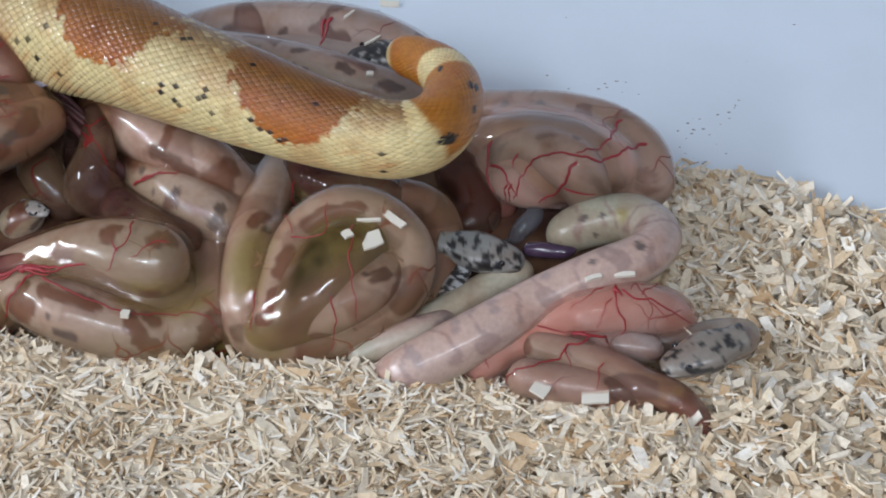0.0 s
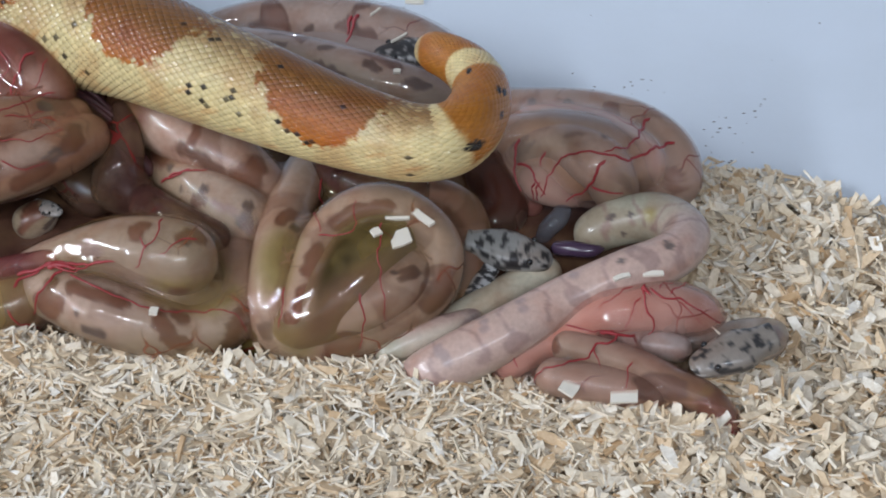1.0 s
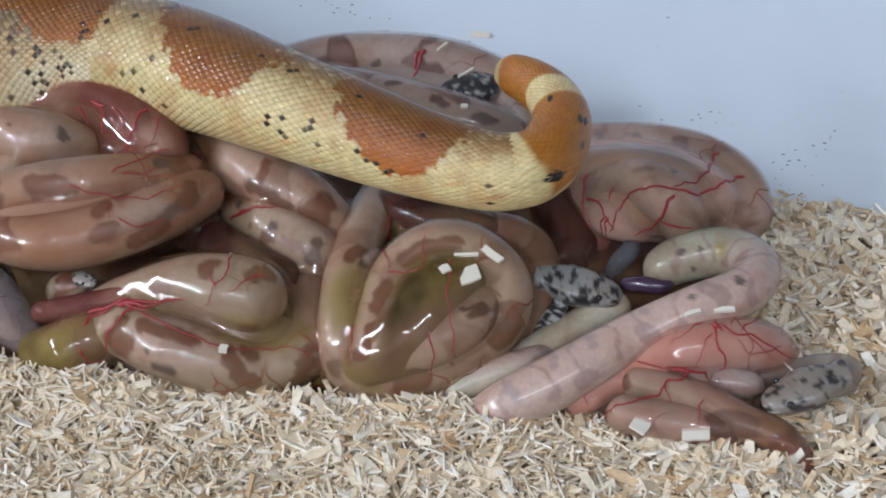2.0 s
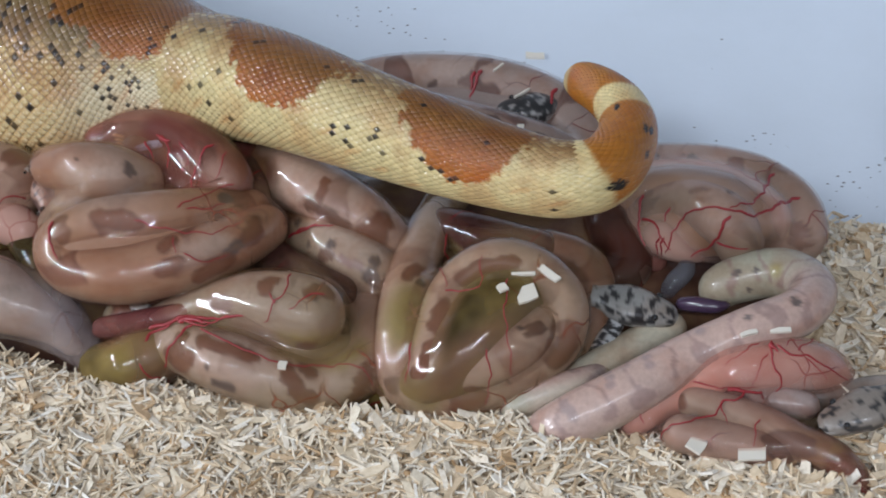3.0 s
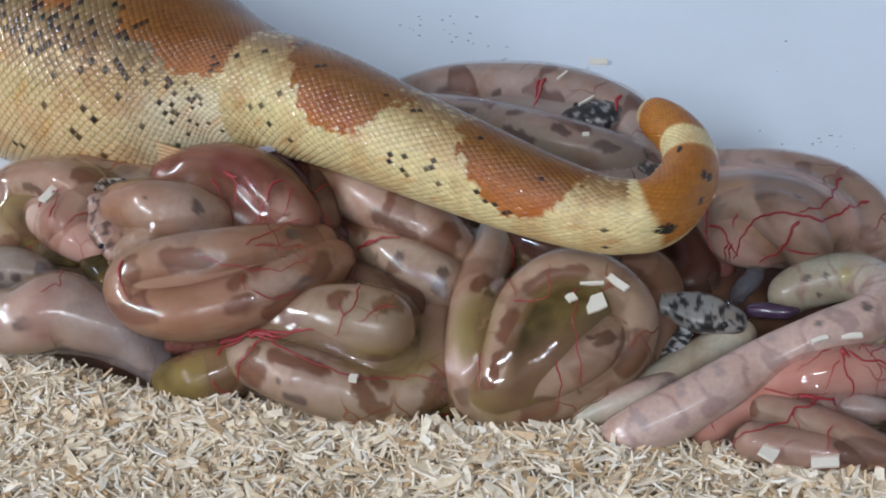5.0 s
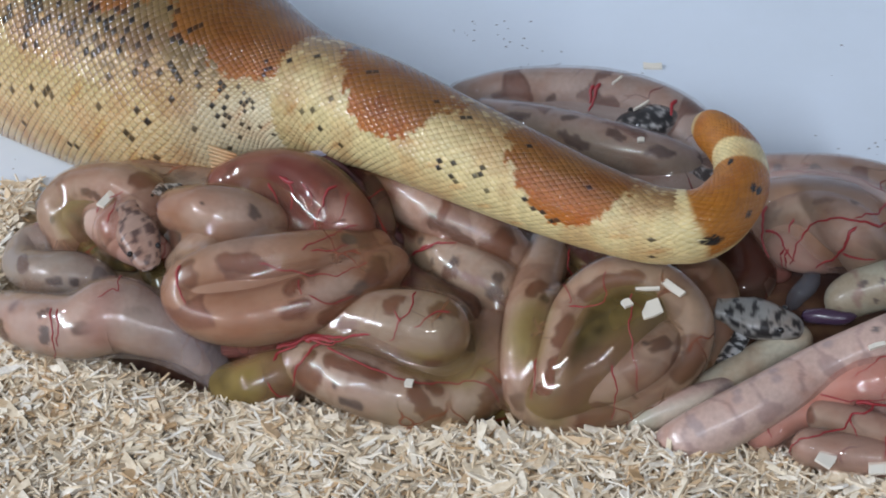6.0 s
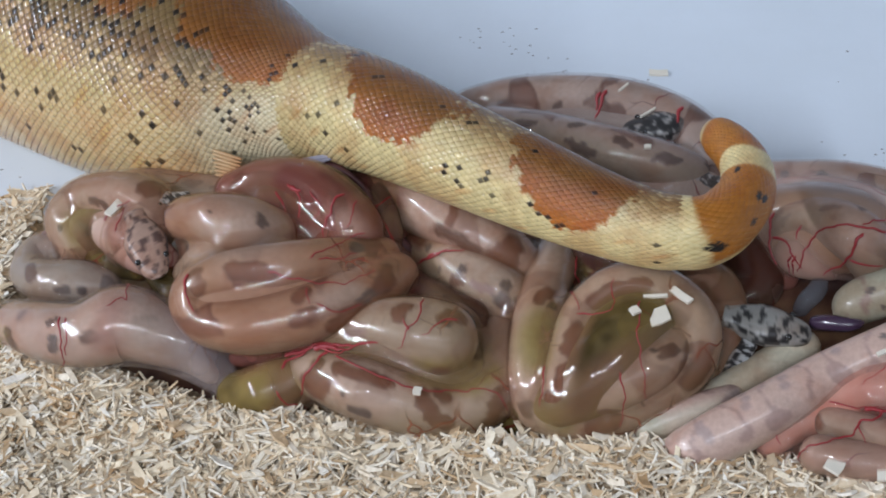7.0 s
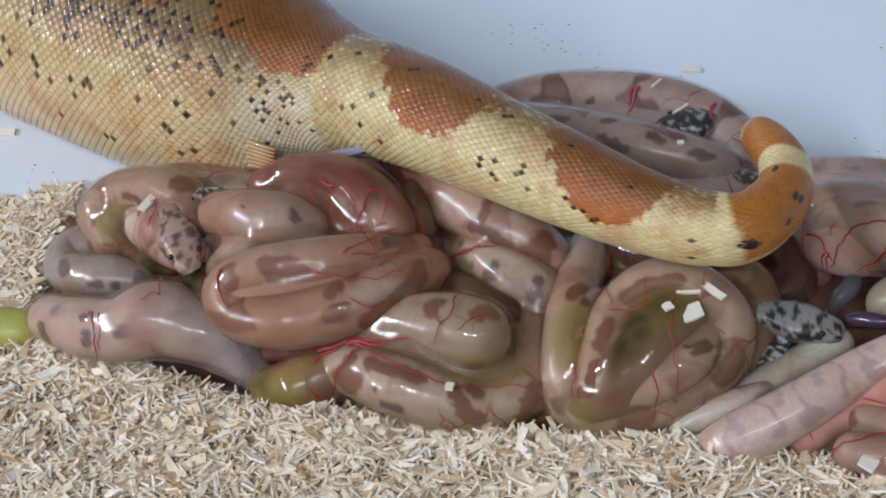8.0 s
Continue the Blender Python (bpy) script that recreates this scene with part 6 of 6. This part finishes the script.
# seconds; shift along x, y and z in mm; roll, pitch and yaw in degrees
MOTHER_ROWS = [(0.0, 3.0, -9.0, -0.2, 1.80, -5.06, 2.22), (0.5, 2.9, -7.9, -0.7, 2.13, -4.93, 1.83), (1.0, 2.7, -7.5, -0.7, 2.12, -4.79, 1.81), (1.5, 1.6, -7.5, -0.4, 2.48, -3.94, 1.58),
               (1.7, 2.2, -7.9, -0.2, 2.00, -4.00, 1.80), (2.8, 8.4, -12.0, -0.4, -1.00, -5.70, 3.20), (3.0, 6.0, -9.4, -0.9, -0.40, -5.00, 2.45), (3.5, 6.1, -9.3, -0.8, -0.04, -5.00, 2.82),
               (4.0, 5.6, -7.6, -1.1, 0.49, -4.44, 2.17), (4.5, 4.0, -5.3, -1.3, 0.87, -3.16, 1.19), (5.8, 2.3, -2.2, -1.2, 1.00, -2.16, 0.12), (6.0, 1.8, -1.9, -1.5, 0.71, -1.87, -0.04),
               (6.5, 1.3, -1.4, -1.1, 0.52, -1.51, -0.25), (7.0, 0.8, -1.3, -0.7, 0.30, -1.17, -0.12), (7.5, 0.3, -0.8, -0.4, 0.13, -0.54, 0.01), (8.0, 0.0, 0.0, 0.0, 0.0, 0.0, 0.0)]
# seconds; bend and swing of the tail tip in degrees
TIP_ROWS = [(0.0, -8.5, 18.2), (1.0, -5.4, 17.2), (1.7, -2.5, 16.3), (2.2, -1.0, 15.2), (2.8, 0.3, 13.9), (3.5, 0.2, 10.7), (4.5, 0.4, 7.5), (5.3, 0.2, 5.6), (5.8, 0.0, 4.6), (6.5, 0.0, 3.3), (7.2, 0.0, 2.3), (8.0, 0.0, 0.0)]
# seconds; shifts in mm
BIRTH_ROWS = [(0.0, -16, 17, 10), (0.5, -14, 15, 9), (1.0, -12, 12.5, 7.5), (1.5, -6.5, 10, 6), (1.7, -3, 9.5, 5.6), (2.2, -1, 7.5, 4.5), (2.8, 0, 5.5, 3.3), (3.5, 0, 2.4, 1.4), (4.7, 0, 0, 0), (8.0, 0, 0, 0)]
PEEP_ROWS = [(0.0, 10, 9, 0), (1.0, 6.7, 8, 0), (1.7, 0, 0, 0), (2.8, -1, -7.2, 0), (8.0, -1, -7.2, 0)]
HEAD_ROWS = [(0.0, 9, 8, 0), (3.5, 9, 8, 0), (4.7, 8.7, 2, 0), (5.8, 0, 0, 0), (8.0, 0, 0, 0)]


def motions():
    walk(mother, [(t, Matrix.Translation(Vector(MOTHER_AT) + Vector((x, y, z)) * 0.001) @ pose(0, 0, 0, rx, ry, rz)) for t, x, y, z, rx, ry, rz in MOTHER_ROWS])
    walk(tail_tip, [(t, Matrix.Translation(TAIL_REST) @ pose(0, 0, 0, rx, 0, rz)) for t, rx, rz in TIP_ROWS])
    for thing, rows in ((emerging, BIRTH_ROWS), (bloody_one, BIRTH_ROWS), (peeping, PEEP_ROWS), (red_head, HEAD_ROWS)):
        rest = Vector(thing["origin"])
        walk(thing, [(t, Matrix.Translation(rest + Vector((x, y, z)) * 0.001)) for t, x, y, z in rows])


motions()
